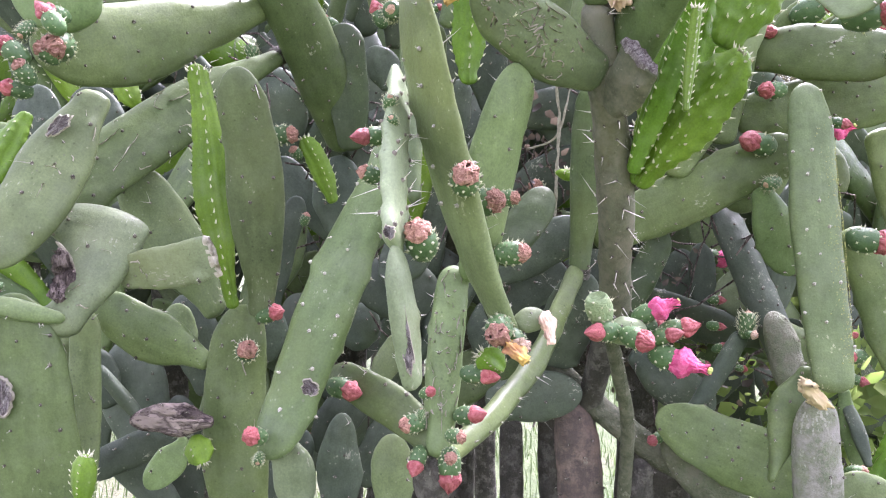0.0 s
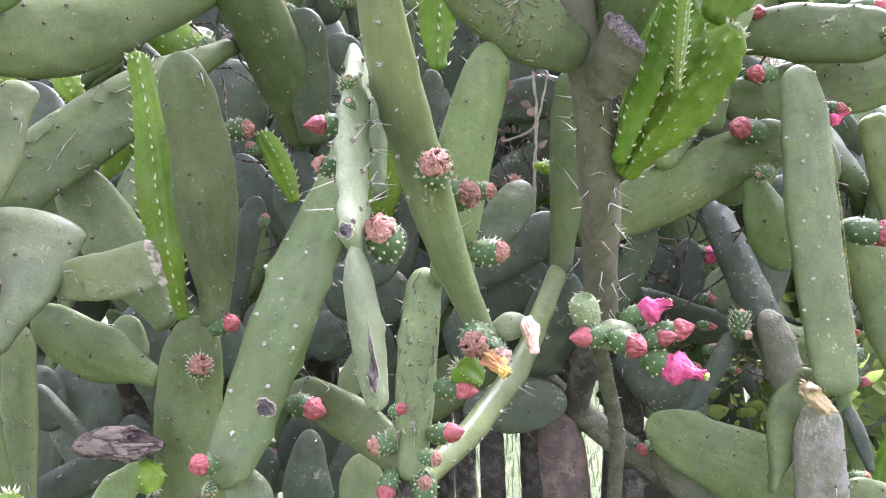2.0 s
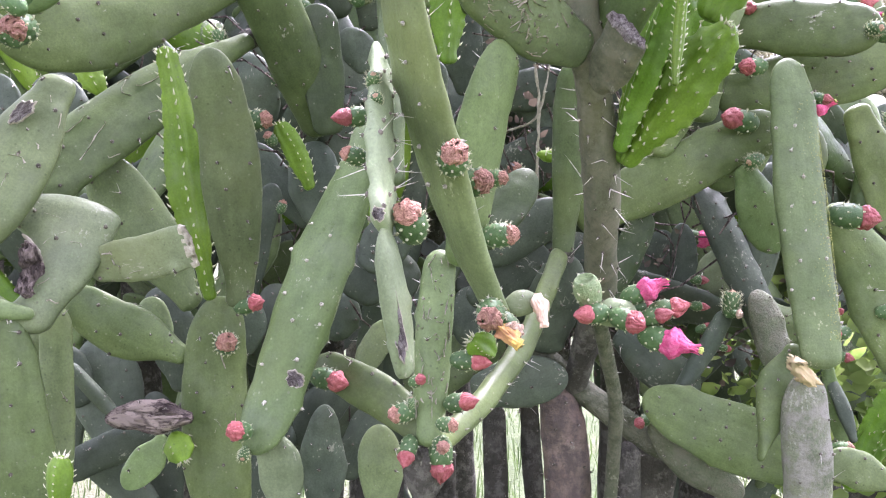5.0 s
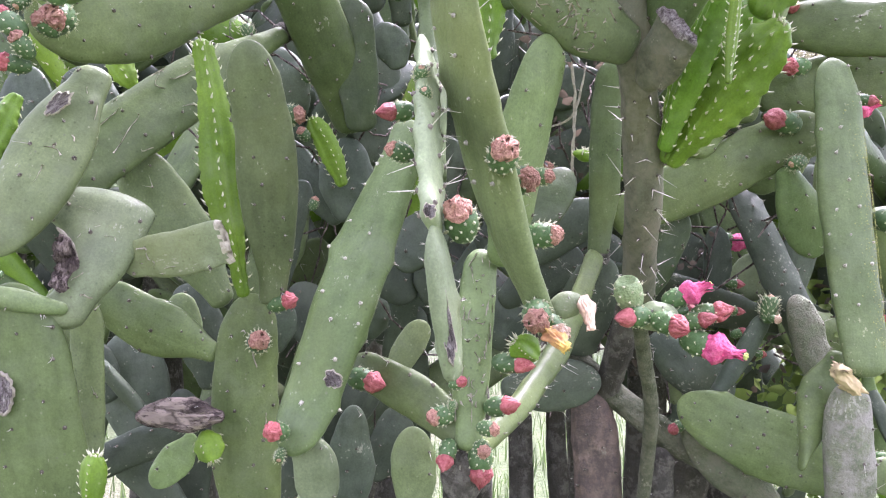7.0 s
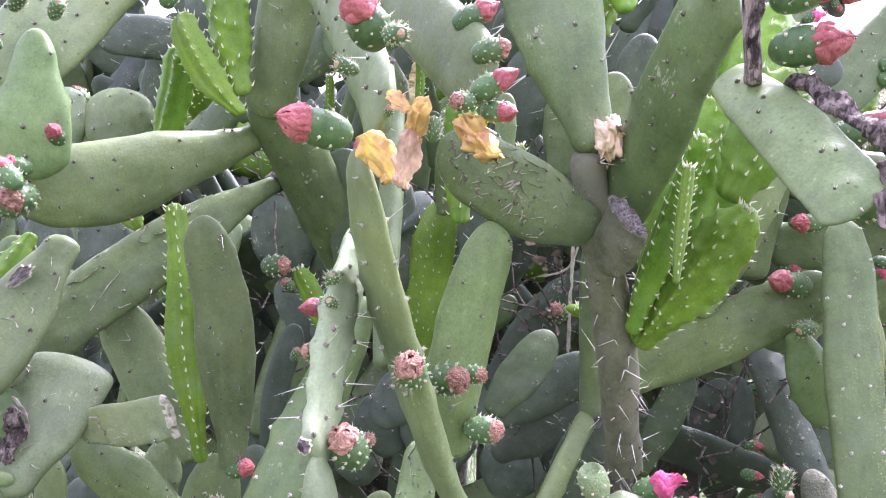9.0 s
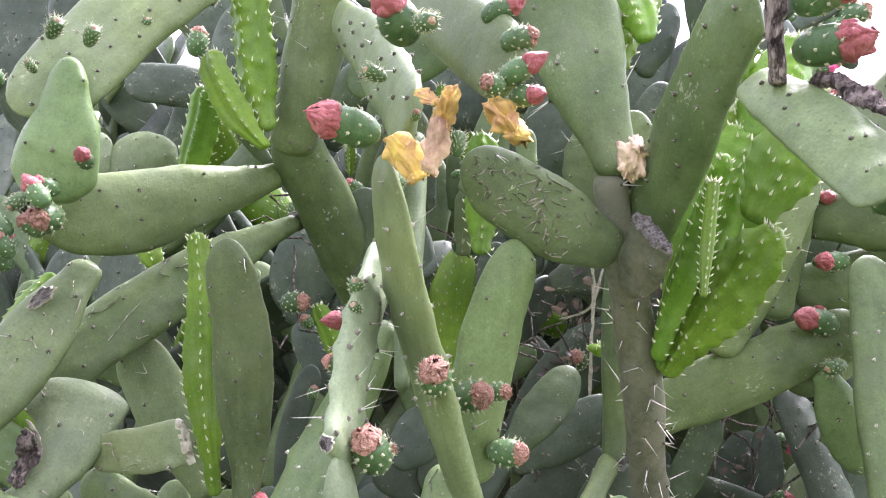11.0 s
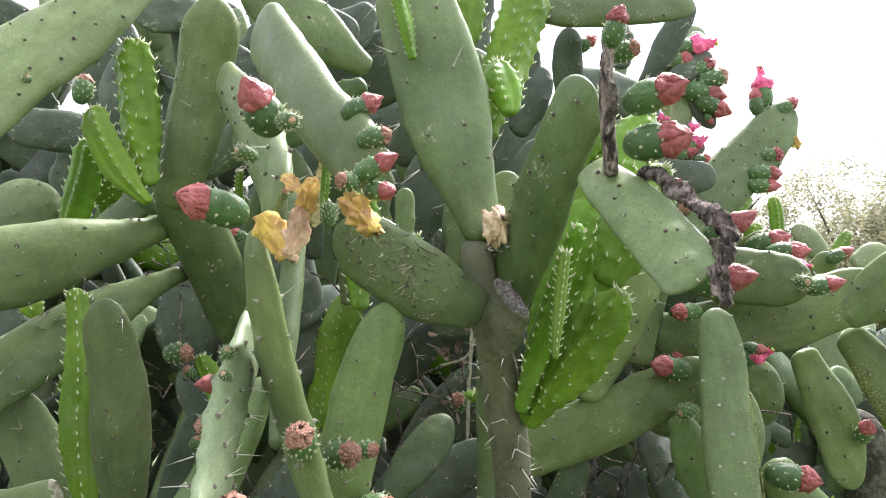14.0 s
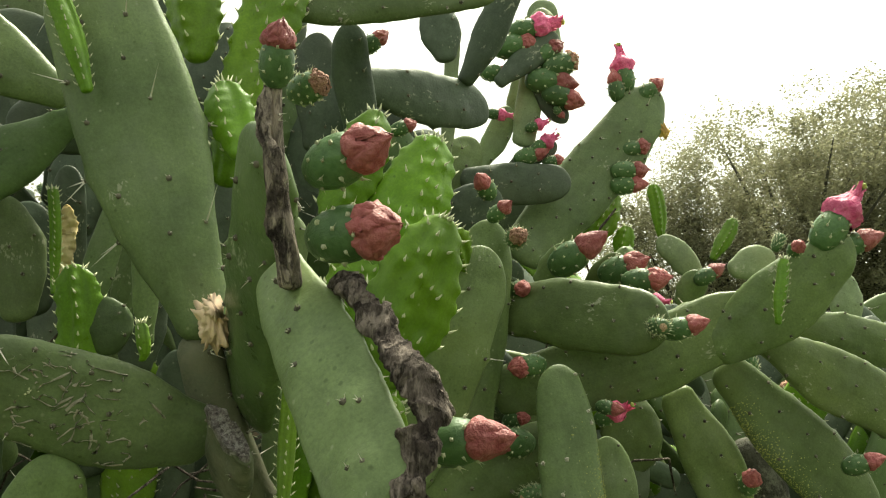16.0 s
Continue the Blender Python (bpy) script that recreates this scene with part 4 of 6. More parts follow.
pad(centre, (-0.006, 1.030, 1.154), (-0.156, 1.130, 1.235), 0.056, "rich", neck=0.7, end=0.75, spines=0.2, bend=0.007)
pad(centre, (0.001, 1.040, 1.138), (0.234, 1.440, 1.371), 0.036, "rich", neck=0.9, end=0.9, thick=0.028, crumple=2.2, spines=0.2, gap=0.03, bend=0.037, bow=0.026)
pad(centre, (-0.068, 1.120, 1.542), (-0.216, 1.000, 1.146), 0.084, "deep", turn=30, neck=0.55, end=0.8, peak=0.45, thick=0.04, spines=0.03, pale_felt=True)
pad(centre, (-0.035, 1.050, 1.458), (-0.051, 1.200, 1.811), 0.034, "mature", thick=0.03)
pad(centre, (-0.106, 1.250, 1.187), (-0.055, 1.250, 1.273), 0.043, "mature")
pad(centre, (-0.014, 1.060, 1.067), (-0.009, 1.040, 1.152), 0.054, "bark", thick=0.06, name='stem', spines=0.1)
scar(centre, (-0.036, 0.795, 1.314), (0.158, 0.000, -0.987), 0.063, 0.012)
scar(centre, (-0.161, 1.000, 1.232), (0.625, 0.000, -0.781), 0.023, 0.018)
scar(centre, (-0.051, 0.775, 1.416), (0.000, 0.000, -1.000), 0.014, 0.012)
bud(centre, (-0.064, 0.970, 1.533), (-0.105, 0.950, 1.529), "red")
bud(centre, (-0.058, 0.900, 1.548), (-0.057, 0.880, 1.566), "green")
bud(centre, (-0.051, 0.880, 1.530), (-0.055, 0.860, 1.539), "green")
bud(centre, (-0.066, 0.930, 1.478), (-0.096, 0.920, 1.489), "brown")
bud(centre, (0.023, 0.900, 1.465), (0.024, 0.850, 1.482), "brown")
bud(centre, (0.033, 1.000, 1.454), (0.071, 0.960, 1.458), "brown")
bud(centre, (0.066, 1.000, 1.461), (0.092, 0.980, 1.461), "brown")
bud(centre, (-0.017, 0.840, 1.392), (-0.027, 0.800, 1.425), "brown")
bud(centre, (0.065, 1.050, 1.394), (0.111, 1.030, 1.396), "brown")
bud(centre, (-0.024, 0.900, 1.401), (-0.013, 0.880, 1.407), "brown")
pad(centre, (0.082, 0.975, 1.312), (0.122, 0.965, 1.318), 0.030, "pale", spines=0, gap=0.014, thick=0.026)
withered(centre, (0.118, 0.955, 1.328), (0.127, 0.945, 1.292), 0.018, PETAL_BLUSH, seed=8)
bud(centre, (0.066, 0.950, 1.316), (0.059, 0.900, 1.302), "brown")
bud(centre, (0.079, 0.950, 1.306), (0.089, 0.920, 1.282), "open")
bud(centre, (0.021, 1.000, 1.250), (0.066, 0.985, 1.247), "red")
bud(centre, (-0.153, 1.100, 1.220), (-0.105, 1.070, 1.212), "red")
bud(centre, (-0.021, 1.040, 1.184), (-0.055, 1.020, 1.181), "brown")
bud(centre, (0.015, 1.030, 1.191), (0.051, 1.000, 1.201), "red")
bud(centre, (-0.027, 1.030, 1.154), (-0.037, 1.000, 1.124), "red")
bud(centre, (0.008, 1.030, 1.154), (0.008, 1.020, 1.095), "red")
bud(centre, (0.004, 1.000, 1.175), (0.027, 0.980, 1.176), "brown")
bud(centre, (-0.027, 1.000, 1.223), (-0.009, 0.980, 1.233), "red")
bud(centre, (0.004, 1.000, 1.154), (0.011, 0.970, 1.152), "brown")
bud(centre, (-0.026, 0.980, 1.196), (-0.026, 0.980, 1.213), "green")
pad(centre, (0.072, 1.000, 1.254), (0.044, 0.980, 1.277), 0.033, "young", gap=0.02)
pad(centre, (0.083, 1.050, 1.670), (0.083, 1.000, 1.685), 0.025, "young", gap=0.016)
withered(centre, (0.071, 0.930, 1.296), (0.094, 0.910, 1.276), 0.025, seed=7)

trunk = plant("prickly pear with an upright spiny woody trunk and bright young pads", 0.28, 1.50)
pad(trunk, (0.278, 1.620, 0.614), (0.246, 1.540, 1.115), 0.091, "husk", thick=0.085, neck=1, end=0.9, crumple=2.0, name='stem', spines=0, cut=False)
pad(trunk, (0.269, 1.600, 1.051), (0.287, 1.380, 1.325), 0.045, "bark", thick=0.05, neck=1, end=0.9, name='stem', spines=0)
pad(trunk, (0.282, 1.365, 1.290), (0.208, 1.092, 1.728), 0.053, "old", thick=0.050, neck=0.95, end=0.78, name='stem', spines=0.9, crumple=1.3, gap=0.03, bow=-0.036, blunt=0.4)
pad(trunk, (0.224, 1.100, 1.582), (0.244, 1.013, 1.634), 0.062, "old", turn=-38, neck=0.5, end=1.0, cut=True, thick=0.024, spines=0, crumple=1.2)
pad(trunk, (0.243, 1.126, 1.652), (0.307, 0.846, 1.842), 0.094, "deep", turn=-47, neck=0.85, end=0.85)
gnawed = pad(trunk, (0.213, 1.100, 1.631), (0.036, 0.980, 1.713), 0.090, "mature", neck=0.6, end=0.9, spines=0.05, bend=-0.007)
scratches(gnawed, 95, 3, 0.3, 0.98, 1.25)
pad(trunk, (0.276, 1.165, 1.488), (0.386, 1.050, 1.652), 0.080, "young", turn=-20, neck=0.3, end=0.7, peak=0.6)
pad(trunk, (0.274, 1.180, 1.492), (0.390, 1.135, 1.795), 0.112, "young", turn=10, neck=0.3, end=0.9, peak=0.65)
pad(trunk, (0.264, 1.150, 1.505), (0.330, 1.050, 1.738), 0.050, "young", turn=-62, neck=0.5, end=0.6, peak=0.4, thick=0.02)
pad(trunk, (0.215, 1.090, 1.722), (0.088, 1.100, 2.137), 0.126, "mature", neck=0.42, end=0.85, spines=0.7, peak=0.5, bend=0.001)
pad(trunk, (0.308, 0.850, 1.750), (0.372, 0.702, 1.610), 0.053, "mature", turn=-162.3, neck=0.75, end=1.05, peak=0.4, spines=0, thick=0.014, blunt=0.35)
dried_strip(trunk, ((0.346, 0.806, 1.724), (0.357, 0.798, 1.729), (0.369, 0.772, 1.708), (0.381, 0.748, 1.687), (0.390, 0.724, 1.669), (0.396, 0.712, 1.652), (0.389, 0.704, 1.634), (0.383, 0.698, 1.610), (0.386, 0.692, 1.588)), 0.022, 2, SKIN['dead'])
dried_strip(trunk, ((0.386, 0.736, 1.676), (0.397, 0.722, 1.664), (0.402, 0.712, 1.644)), 0.016, 3, SKIN['dry'])
dried_strip(trunk, ((0.343, 0.803, 1.722), (0.353, 0.796, 1.722), (0.362, 0.790, 1.724)), 0.007, 4, SKIN['dead'])
dried_strip(trunk, ((0.343, 0.766, 1.672), (0.351, 0.744, 1.652), (0.360, 0.720, 1.630), (0.368, 0.700, 1.608)), 0.003, 5, CORK_RIM, label='pale torn skin edge')
withered(trunk, (0.216, 1.072, 1.724), (0.234, 1.036, 1.738), 0.038, PETAL_BLUSH, seed=22)
pad(trunk, (0.237, 1.440, 1.360), (0.243, 1.360, 1.671), 0.052, "mature", neck=0.7, thick=0.035, spines=0.5)
pad(trunk, (0.209, 1.520, 1.183), (0.244, 1.450, 1.361), 0.096, "dull_shaded", neck=0.7)
pad(trunk, (0.262, 1.450, 1.418), (0.618, 1.420, 1.571), 0.096, "rich", neck=0.75, end=0.85, bend=-0.005)
dusty = pad(trunk, (0.598, 1.260, 1.181), (0.599, 1.360, 1.674), 0.082, "scarred", neck=0.8, end=0.85, spines=0.1, bend=-0.004, pale_felt=True)
lichen_dust(dusty, 1, 0.08, 0.85, 4, 1100)
pad(trunk, (0.396, 1.430, 1.525), (0.518, 1.380, 1.838), 0.098, "mature", neck=0.5)
pad(trunk, (0.579, 1.280, 0.946), (0.570, 1.260, 1.177), 0.075, "lichen", thick=0.05, neck=1, end=0.9, name='stem', spines=0.1)
pad(trunk, (0.611, 1.450, 1.183), (0.550, 1.620, 1.488), 0.064, "dull_shaded", thick=0.045, neck=0.9, name='stem', spines=0)
pad(trunk, (0.603, 1.420, 1.129), (0.590, 1.460, 1.291), 0.057, "woody", thick=0.045, name='stem', spines=0)
pad(trunk, (0.647, 1.360, 0.992), (0.375, 1.460, 1.103), 0.118, "rich", neck=0.7, end=0.8, spines=0.1)
pad(trunk, (0.585, 1.320, 1.211), (0.502, 1.280, 1.040), 0.080, "rich", neck=0.35, end=0.12, spines=0, peak=0.35)
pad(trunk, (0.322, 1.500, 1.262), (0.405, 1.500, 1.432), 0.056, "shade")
bud(trunk, (0.565, 1.410, 1.573), (0.495, 1.380, 1.585), "red")
bud(trunk, (0.597, 1.440, 1.677), (0.540, 1.420, 1.673), "red")
bud(trunk, (0.555, 1.780, 1.389), (0.627, 1.760, 1.371), "pink")
bud(trunk, (0.652, 1.400, 1.616), (0.685, 1.380, 1.607), "red")
withered(trunk, (0.561, 1.250, 1.166), (0.553, 1.222, 1.194), 0.036, PETAL_TAN, seed=21)
bud(trunk, (0.401, 1.500, 1.062), (0.365, 1.480, 1.052), "red")
bud(trunk, (0.571, 1.400, 1.516), (0.534, 1.380, 1.505), "green")
bud(trunk, (0.661, 1.350, 1.253), (0.669, 1.330, 1.264), "red")

cluster = plant("slender bent cactus stem topped with magenta flowers and spiny fruit", 0.36, 1.50)
pad(cluster, (0.322, 1.500, 0.898), (0.241, 1.200, 1.278), 0.023, "woody", thick=0.024, neck=1, end=1, name='stem', spines=0, bend=0.026, bow=0.025)
pad(cluster, (0.226, 1.190, 1.277), (0.289, 1.170, 1.287), 0.037, "pale", thick=0.032, spines=0, crumple=1.6, gap=0.014)
bud(cluster, (0.229, 1.180, 1.292), (0.215, 1.160, 1.333), "cup")
bud(cluster, (0.249, 1.170, 1.285), (0.198, 1.140, 1.284), "red")
bud(cluster, (0.273, 1.190, 1.299), (0.329, 1.170, 1.325), "pink")
bud(cluster, (0.251, 1.160, 1.282), (0.287, 1.110, 1.270), "red")
bud(cluster, (0.295, 1.180, 1.272), (0.333, 1.150, 1.283), "red")
bud(cluster, (0.307, 1.180, 1.280), (0.362, 1.160, 1.294), "red")
bud(cluster, (0.295, 1.180, 1.252), (0.360, 1.130, 1.235), "pink")
bud(cluster, (0.282, 1.190, 1.287), (0.325, 1.200, 1.290), "red")

back = plant("dark prickly pear with heavy grey limbs in the shade", 0.30, 1.90)
# inner pads here mostly take the shade-darkened green
pad(back, (0.078, 1.500, 1.119), (0.249, 1.480, 1.148), 0.090, "dull_shaded", neck=0.6)
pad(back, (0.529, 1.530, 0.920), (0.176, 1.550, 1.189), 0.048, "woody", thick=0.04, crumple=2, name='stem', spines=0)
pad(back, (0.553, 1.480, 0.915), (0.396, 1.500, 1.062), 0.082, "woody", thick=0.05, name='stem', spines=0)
pad(back, (0.368, 1.600, 1.204), (0.515, 1.600, 1.073), 0.088, "dull_shaded")
pad(back, (0.437, 1.500, 1.093), (0.550, 1.500, 1.247), 0.035, "dull_shaded", thick=0.03, name='stem')
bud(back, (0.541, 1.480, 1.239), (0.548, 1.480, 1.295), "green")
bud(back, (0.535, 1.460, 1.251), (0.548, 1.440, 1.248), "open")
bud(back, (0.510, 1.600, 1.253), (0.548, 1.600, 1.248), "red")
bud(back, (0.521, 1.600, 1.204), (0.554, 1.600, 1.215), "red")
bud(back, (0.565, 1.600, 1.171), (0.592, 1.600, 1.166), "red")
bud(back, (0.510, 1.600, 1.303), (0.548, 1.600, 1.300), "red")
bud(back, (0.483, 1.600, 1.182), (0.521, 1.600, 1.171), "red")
pad(back, (0.475, 1.800, 1.254), (0.524, 1.800, 1.401), 0.086, "dull_shaded")
pad(back, (0.530, 1.700, 1.262), (0.530, 1.700, 1.413), 0.058, "dull_shaded")
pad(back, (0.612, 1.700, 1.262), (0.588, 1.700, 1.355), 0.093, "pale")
pad(back, (-0.185, 1.470, 0.908), (-0.179, 1.460, 1.111), 0.080, "dull_shaded", end=0.6)
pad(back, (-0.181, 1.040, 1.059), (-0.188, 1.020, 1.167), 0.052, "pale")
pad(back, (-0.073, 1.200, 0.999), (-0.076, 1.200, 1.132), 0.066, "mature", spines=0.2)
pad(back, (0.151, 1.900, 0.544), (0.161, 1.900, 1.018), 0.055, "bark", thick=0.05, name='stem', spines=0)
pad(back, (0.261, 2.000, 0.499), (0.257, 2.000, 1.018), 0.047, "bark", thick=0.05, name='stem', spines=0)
pad(back, (0.078, 1.500, 1.339), (0.257, 1.500, 1.447), 0.082, "dull_shaded")
pad(back, (0.081, 1.550, 1.274), (0.229, 1.550, 1.369), 0.080, "dull_shaded")
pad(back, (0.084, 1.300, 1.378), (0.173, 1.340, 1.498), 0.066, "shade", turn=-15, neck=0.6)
pad(back, (0.019, 1.700, 1.610), (0.036, 1.700, 1.750), 0.058, "dull_shaded")
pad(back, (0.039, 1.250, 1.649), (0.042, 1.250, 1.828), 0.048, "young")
pad(back, (0.139, 1.750, 1.670), (0.318, 1.750, 1.724), 0.090, "dull_shaded")
pad(back, (-0.004, 1.600, 1.707), (0.007, 1.600, 1.883), 0.088, "dull_shaded")
pad(back, (0.106, 1.800, 1.697), (0.081, 1.800, 1.943), 0.098, "dull_shaded")
pad(back, (0.214, 1.450, 1.520), (0.219, 1.450, 1.540), 0.036, "young", spines=0)
pad(back, (-0.168, 1.500, 1.647), (-0.201, 1.600, 1.883), 0.053, "dull_shaded")
pad(back, (-0.096, 1.500, 1.688), (-0.122, 1.500, 1.770), 0.062, "dull_shaded")
bud(back, (-0.189, 1.500, 1.801), (-0.230, 1.500, 1.822), "red")
bud(back, (-0.184, 1.500, 1.765), (-0.204, 1.500, 1.781), "red")
bud(back, (-0.085, 1.200, 1.721), (-0.102, 1.200, 1.762), "red")
bud(back, (-0.066, 1.150, 1.727), (-0.071, 1.100, 1.720), "green")
bud(back, (-0.023, 1.400, 1.803), (0.001, 1.400, 1.813), "red")
bud(back, (0.016, 1.500, 1.770), (0.011, 1.500, 1.791), "green")

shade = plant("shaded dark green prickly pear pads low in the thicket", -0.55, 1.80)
# all in the darkened skin: the shade down here is in the colour
pad(shade, (-0.792, 1.600, 1.182), (-0.716, 1.600, 1.270), 0.098, "dull_shaded", turn=-30)
pad(shade, (-0.599, 1.500, 1.114), (-0.650, 1.500, 1.216), 0.082, "dull_shaded", turn=7)
pad(shade, (-0.312, 1.500, 0.929), (-0.250, 1.500, 1.073), 0.072, "dull_shaded", turn=-16)
pad(shade, (-0.245, 1.600, 1.007), (-0.158, 1.600, 1.138), 0.088, "dull_shaded", turn=21)
pad(shade, (-0.158, 1.600, 0.941), (-0.092, 1.600, 1.073), 0.077, "dull_shaded", turn=-2)
pad(shade, (-0.158, 1.600, 1.204), (-0.179, 1.600, 1.292), 0.109, "dull_shaded", turn=-25)
pad(shade, (-0.086, 1.500, 1.278), (-0.127, 1.500, 1.381), 0.092, "dull_shaded", turn=12)
pad(shade, (-0.260, 1.700, 1.169), (-0.307, 1.700, 1.308), 0.105, "dull_shaded", turn=-11)
pad(shade, (-0.045, 1.500, 1.278), (-0.040, 1.500, 1.370), 0.072, "dull_shaded", turn=26)
pad(shade, (-0.387, 1.600, 0.931), (-0.344, 1.600, 1.051), 0.098, "dull_shaded", turn=3)
pad(shade, (-0.100, 1.400, 1.344), (-0.023, 1.400, 1.439), 0.086, "dull_shaded", turn=-20)
pad(shade, (0.774, 1.700, 1.424), (0.716, 1.700, 1.564), 0.140, "dull_shaded", turn=17)
pad(shade, (0.088, 1.700, 1.169), (0.135, 1.700, 1.285), 0.128, "dull_shaded", turn=-6)
pad(shade, (0.254, 1.800, 1.254), (0.340, 1.800, 1.401), 0.111, "dull_shaded", turn=-29)

right = plant("wide-branching prickly pear with drooping pads and rose-red buds", 1.30, 1.95)
pad(right, (0.487, 1.470, 1.587), (0.537, 1.470, 1.891), 0.095, "rich", neck=0.7, end=0.85)
pad(right, (0.551, 1.500, 1.763), (0.739, 1.330, 1.701), 0.099, "rich", neck=0.75, end=0.9, spines=0, bend=-0.007, bow=0.007)
pad(right, (0.527, 1.500, 1.638), (0.917, 1.450, 1.719), 0.110, "rich", neck=0.7, end=0.95, bend=0.011)
pad(right, (0.838, 1.462, 1.672), (1.036, 1.400, 1.822), 0.104, "rich", neck=0.62, end=0.6, bend=0.01, bow=-0.004)
pad(right, (0.811, 1.550, 1.623), (0.915, 1.580, 1.384), 0.090, "rich", neck=0.6, end=0.9, spines=0)
dusty = pad(right, (0.878, 1.520, 1.655), (1.107, 1.550, 1.396), 0.108, "scarred", neck=0.55, end=0.9, spines=0)
lichen_dust(dusty, 1, 0.15, 0.9, 5, 1100)
pad(right, (0.918, 1.480, 1.692), (1.170, 1.500, 1.536), 0.092, "rich", neck=0.4, end=0.9, spines=0)
pad(right, (1.023, 1.600, 1.710), (1.273, 1.620, 1.650), 0.074, "rich", neck=0.6, spines=0)
pad(right, (0.625, 1.750, 1.867), (0.948, 1.830, 2.199), 0.122, "mature", neck=0.7, end=0.85, spines=0.1, bend=0.013, bow=0.004)
pad(right, (0.533, 1.720, 2.016), (0.724, 1.700, 1.979), 0.078, "dull_shaded")
pad(right, (0.371, 1.380, 2.071), (0.563, 1.520, 2.058), 0.081, "dull_shaded", neck=0.6, bend=-0.01)
pad(right, (0.367, 1.330, 1.977), (0.357, 1.300, 2.125), 0.049, "dull_shaded", neck=0.9)
pad(right, (0.523, 1.480, 2.101), (0.621, 1.460, 2.259), 0.050, "dull_shaded", thick=0.03)
pad(right, (0.513, 1.600, 2.185), (0.503, 1.600, 2.296), 0.068, "dull_shaded")
pad(right, (0.506, 1.700, 2.008), (0.538, 1.700, 2.278), 0.028, "pale")
pad(right, (0.667, 1.800, 2.111), (0.665, 1.800, 2.230), 0.054, "pale", end=0.6)
pad(right, (0.752, 1.900, 2.270), (0.751, 1.900, 2.431), 0.070, "pale")
pad(right, (0.243, 1.200, 2.107), (0.554, 1.250, 2.136), 0.062, "mature", end=0.75)
pad(right, (0.044, 1.220, 2.012), (-0.140, 1.150, 2.119), 0.086, "mature", neck=0.4)
pad(right, (0.031, 1.300, 2.023), (-0.167, 1.280, 1.898), 0.080, "deep", neck=0.4)
pad(right, (0.117, 1.060, 1.957), (0.084, 1.040, 2.076), 0.023, "young", turn=30)
pad(right, (0.190, 1.200, 2.040), (0.188, 1.200, 2.157), 0.057, "young")
pad(right, (0.216, 1.180, 1.890), (0.297, 1.200, 2.152), 0.069, "young")
pad(right, (0.248, 1.100, 1.897), (0.231, 1.120, 1.985), 0.045, "young")
pad(right, (0.364, 1.080, 1.664), (0.449, 1.060, 1.815), 0.082, "young", neck=0.5, end=0.6, peak=0.45)
pad(right, (0.380, 1.130, 1.773), (0.447, 1.150, 1.924), 0.078, "young", neck=0.5, end=0.6, peak=0.45)
pad(right, (0.332, 1.120, 1.829), (0.390, 1.150, 1.955), 0.060, "young", neck=0.5, end=0.6, peak=0.45)
pad(right, (0.331, 1.150, 1.704), (0.387, 1.150, 1.838), 0.070, "young", neck=0.5, end=0.6, peak=0.45)
pad(right, (0.491, 1.400, 1.808), (0.470, 1.300, 1.845), 0.044, "young")
pad(right, (0.153, 1.200, 1.836), (0.155, 1.200, 1.899), 0.025, "dull_shaded")
pad(right, (1.315, 1.900, 1.692), (1.312, 1.900, 1.818), 0.066, "pale")
pad(right, (0.898, 1.360, 1.702), (0.923, 1.360, 1.791), 0.017, "young", gap=0.045)
pad(right, (1.090, 2.300, 1.975), (1.092, 2.300, 2.113), 0.040, "young")
pad(right, (1.171, 2.200, 1.897), (1.247, 2.200, 1.988), 0.035, "young")
pad(right, (0.784, 1.900, 1.901), (0.867, 1.900, 2.023), 0.079, "young")
pad(right, (0.861, 1.900, 1.873), (0.881, 1.900, 1.941), 0.041, "young")
pad(right, (0.784, 1.600, 1.796), (0.736, 1.550, 1.820), 0.081, "fresh", gap=0.014)
pad(right, (0.896, 1.600, 1.788), (0.841, 1.600, 1.871), 0.046, "pale")
pad(right, (0.990, 1.700, 1.814), (1.076, 1.700, 1.838), 0.060, "pale")
pad(right, (0.757, 1.700, 1.477), (0.803, 1.700, 1.613), 0.105, "rich")
pad(right, (0.751, 1.800, 1.536), (0.886, 1.800, 1.444), 0.041, "dull_shaded", thick=0.03)
pad(right, (0.571, 1.500, 1.586), (0.597, 1.500, 1.681), 0.074, "mature")
pad(right, (0.543, 1.550, 1.472), (0.597, 1.500, 1.600), 0.123, "mature")
pad(right, (0.322, 0.812, 1.728), (0.322, 0.790, 1.862), 0.015, "dry", thick=0.016, neck=0.95, end=0.8, name='dead_stem', spines=0, crumple=3.2, label='dead grey-brown shrivelled stem', bend=-0.005)
dried_strip(right, ((0.316, 0.786, 1.850), (0.313, 0.784, 1.822), (0.321, 0.782, 1.795), (0.317, 0.790, 1.768), (0.322, 0.800, 1.732)), 0.012, 9, SKIN['dry'], label='flaking dry bark')
bud(right, (0.320, 0.790, 1.851), (0.329, 0.770, 1.889), "red")
bud(right, (0.327, 0.820, 1.856), (0.353, 0.800, 1.859), "brown")
bud(right, (0.337, 0.810, 1.800), (0.389, 0.770, 1.810), "red")
bud(right, (0.336, 0.810, 1.758), (0.394, 0.770, 1.756), "red")
bud(right, (0.395, 0.820, 1.627), (0.447, 0.790, 1.630), "red")
bud(right, (0.373, 1.320, 2.093), (0.411, 1.320, 2.120), "red")
bud(right, (0.403, 1.300, 1.976), (0.439, 1.300, 1.989), "red")
bud(right, (0.560, 1.550, 1.940), (0.535, 1.500, 1.965), "red")
bud(right, (0.539, 1.450, 1.885), (0.569, 1.420, 1.905), "red")
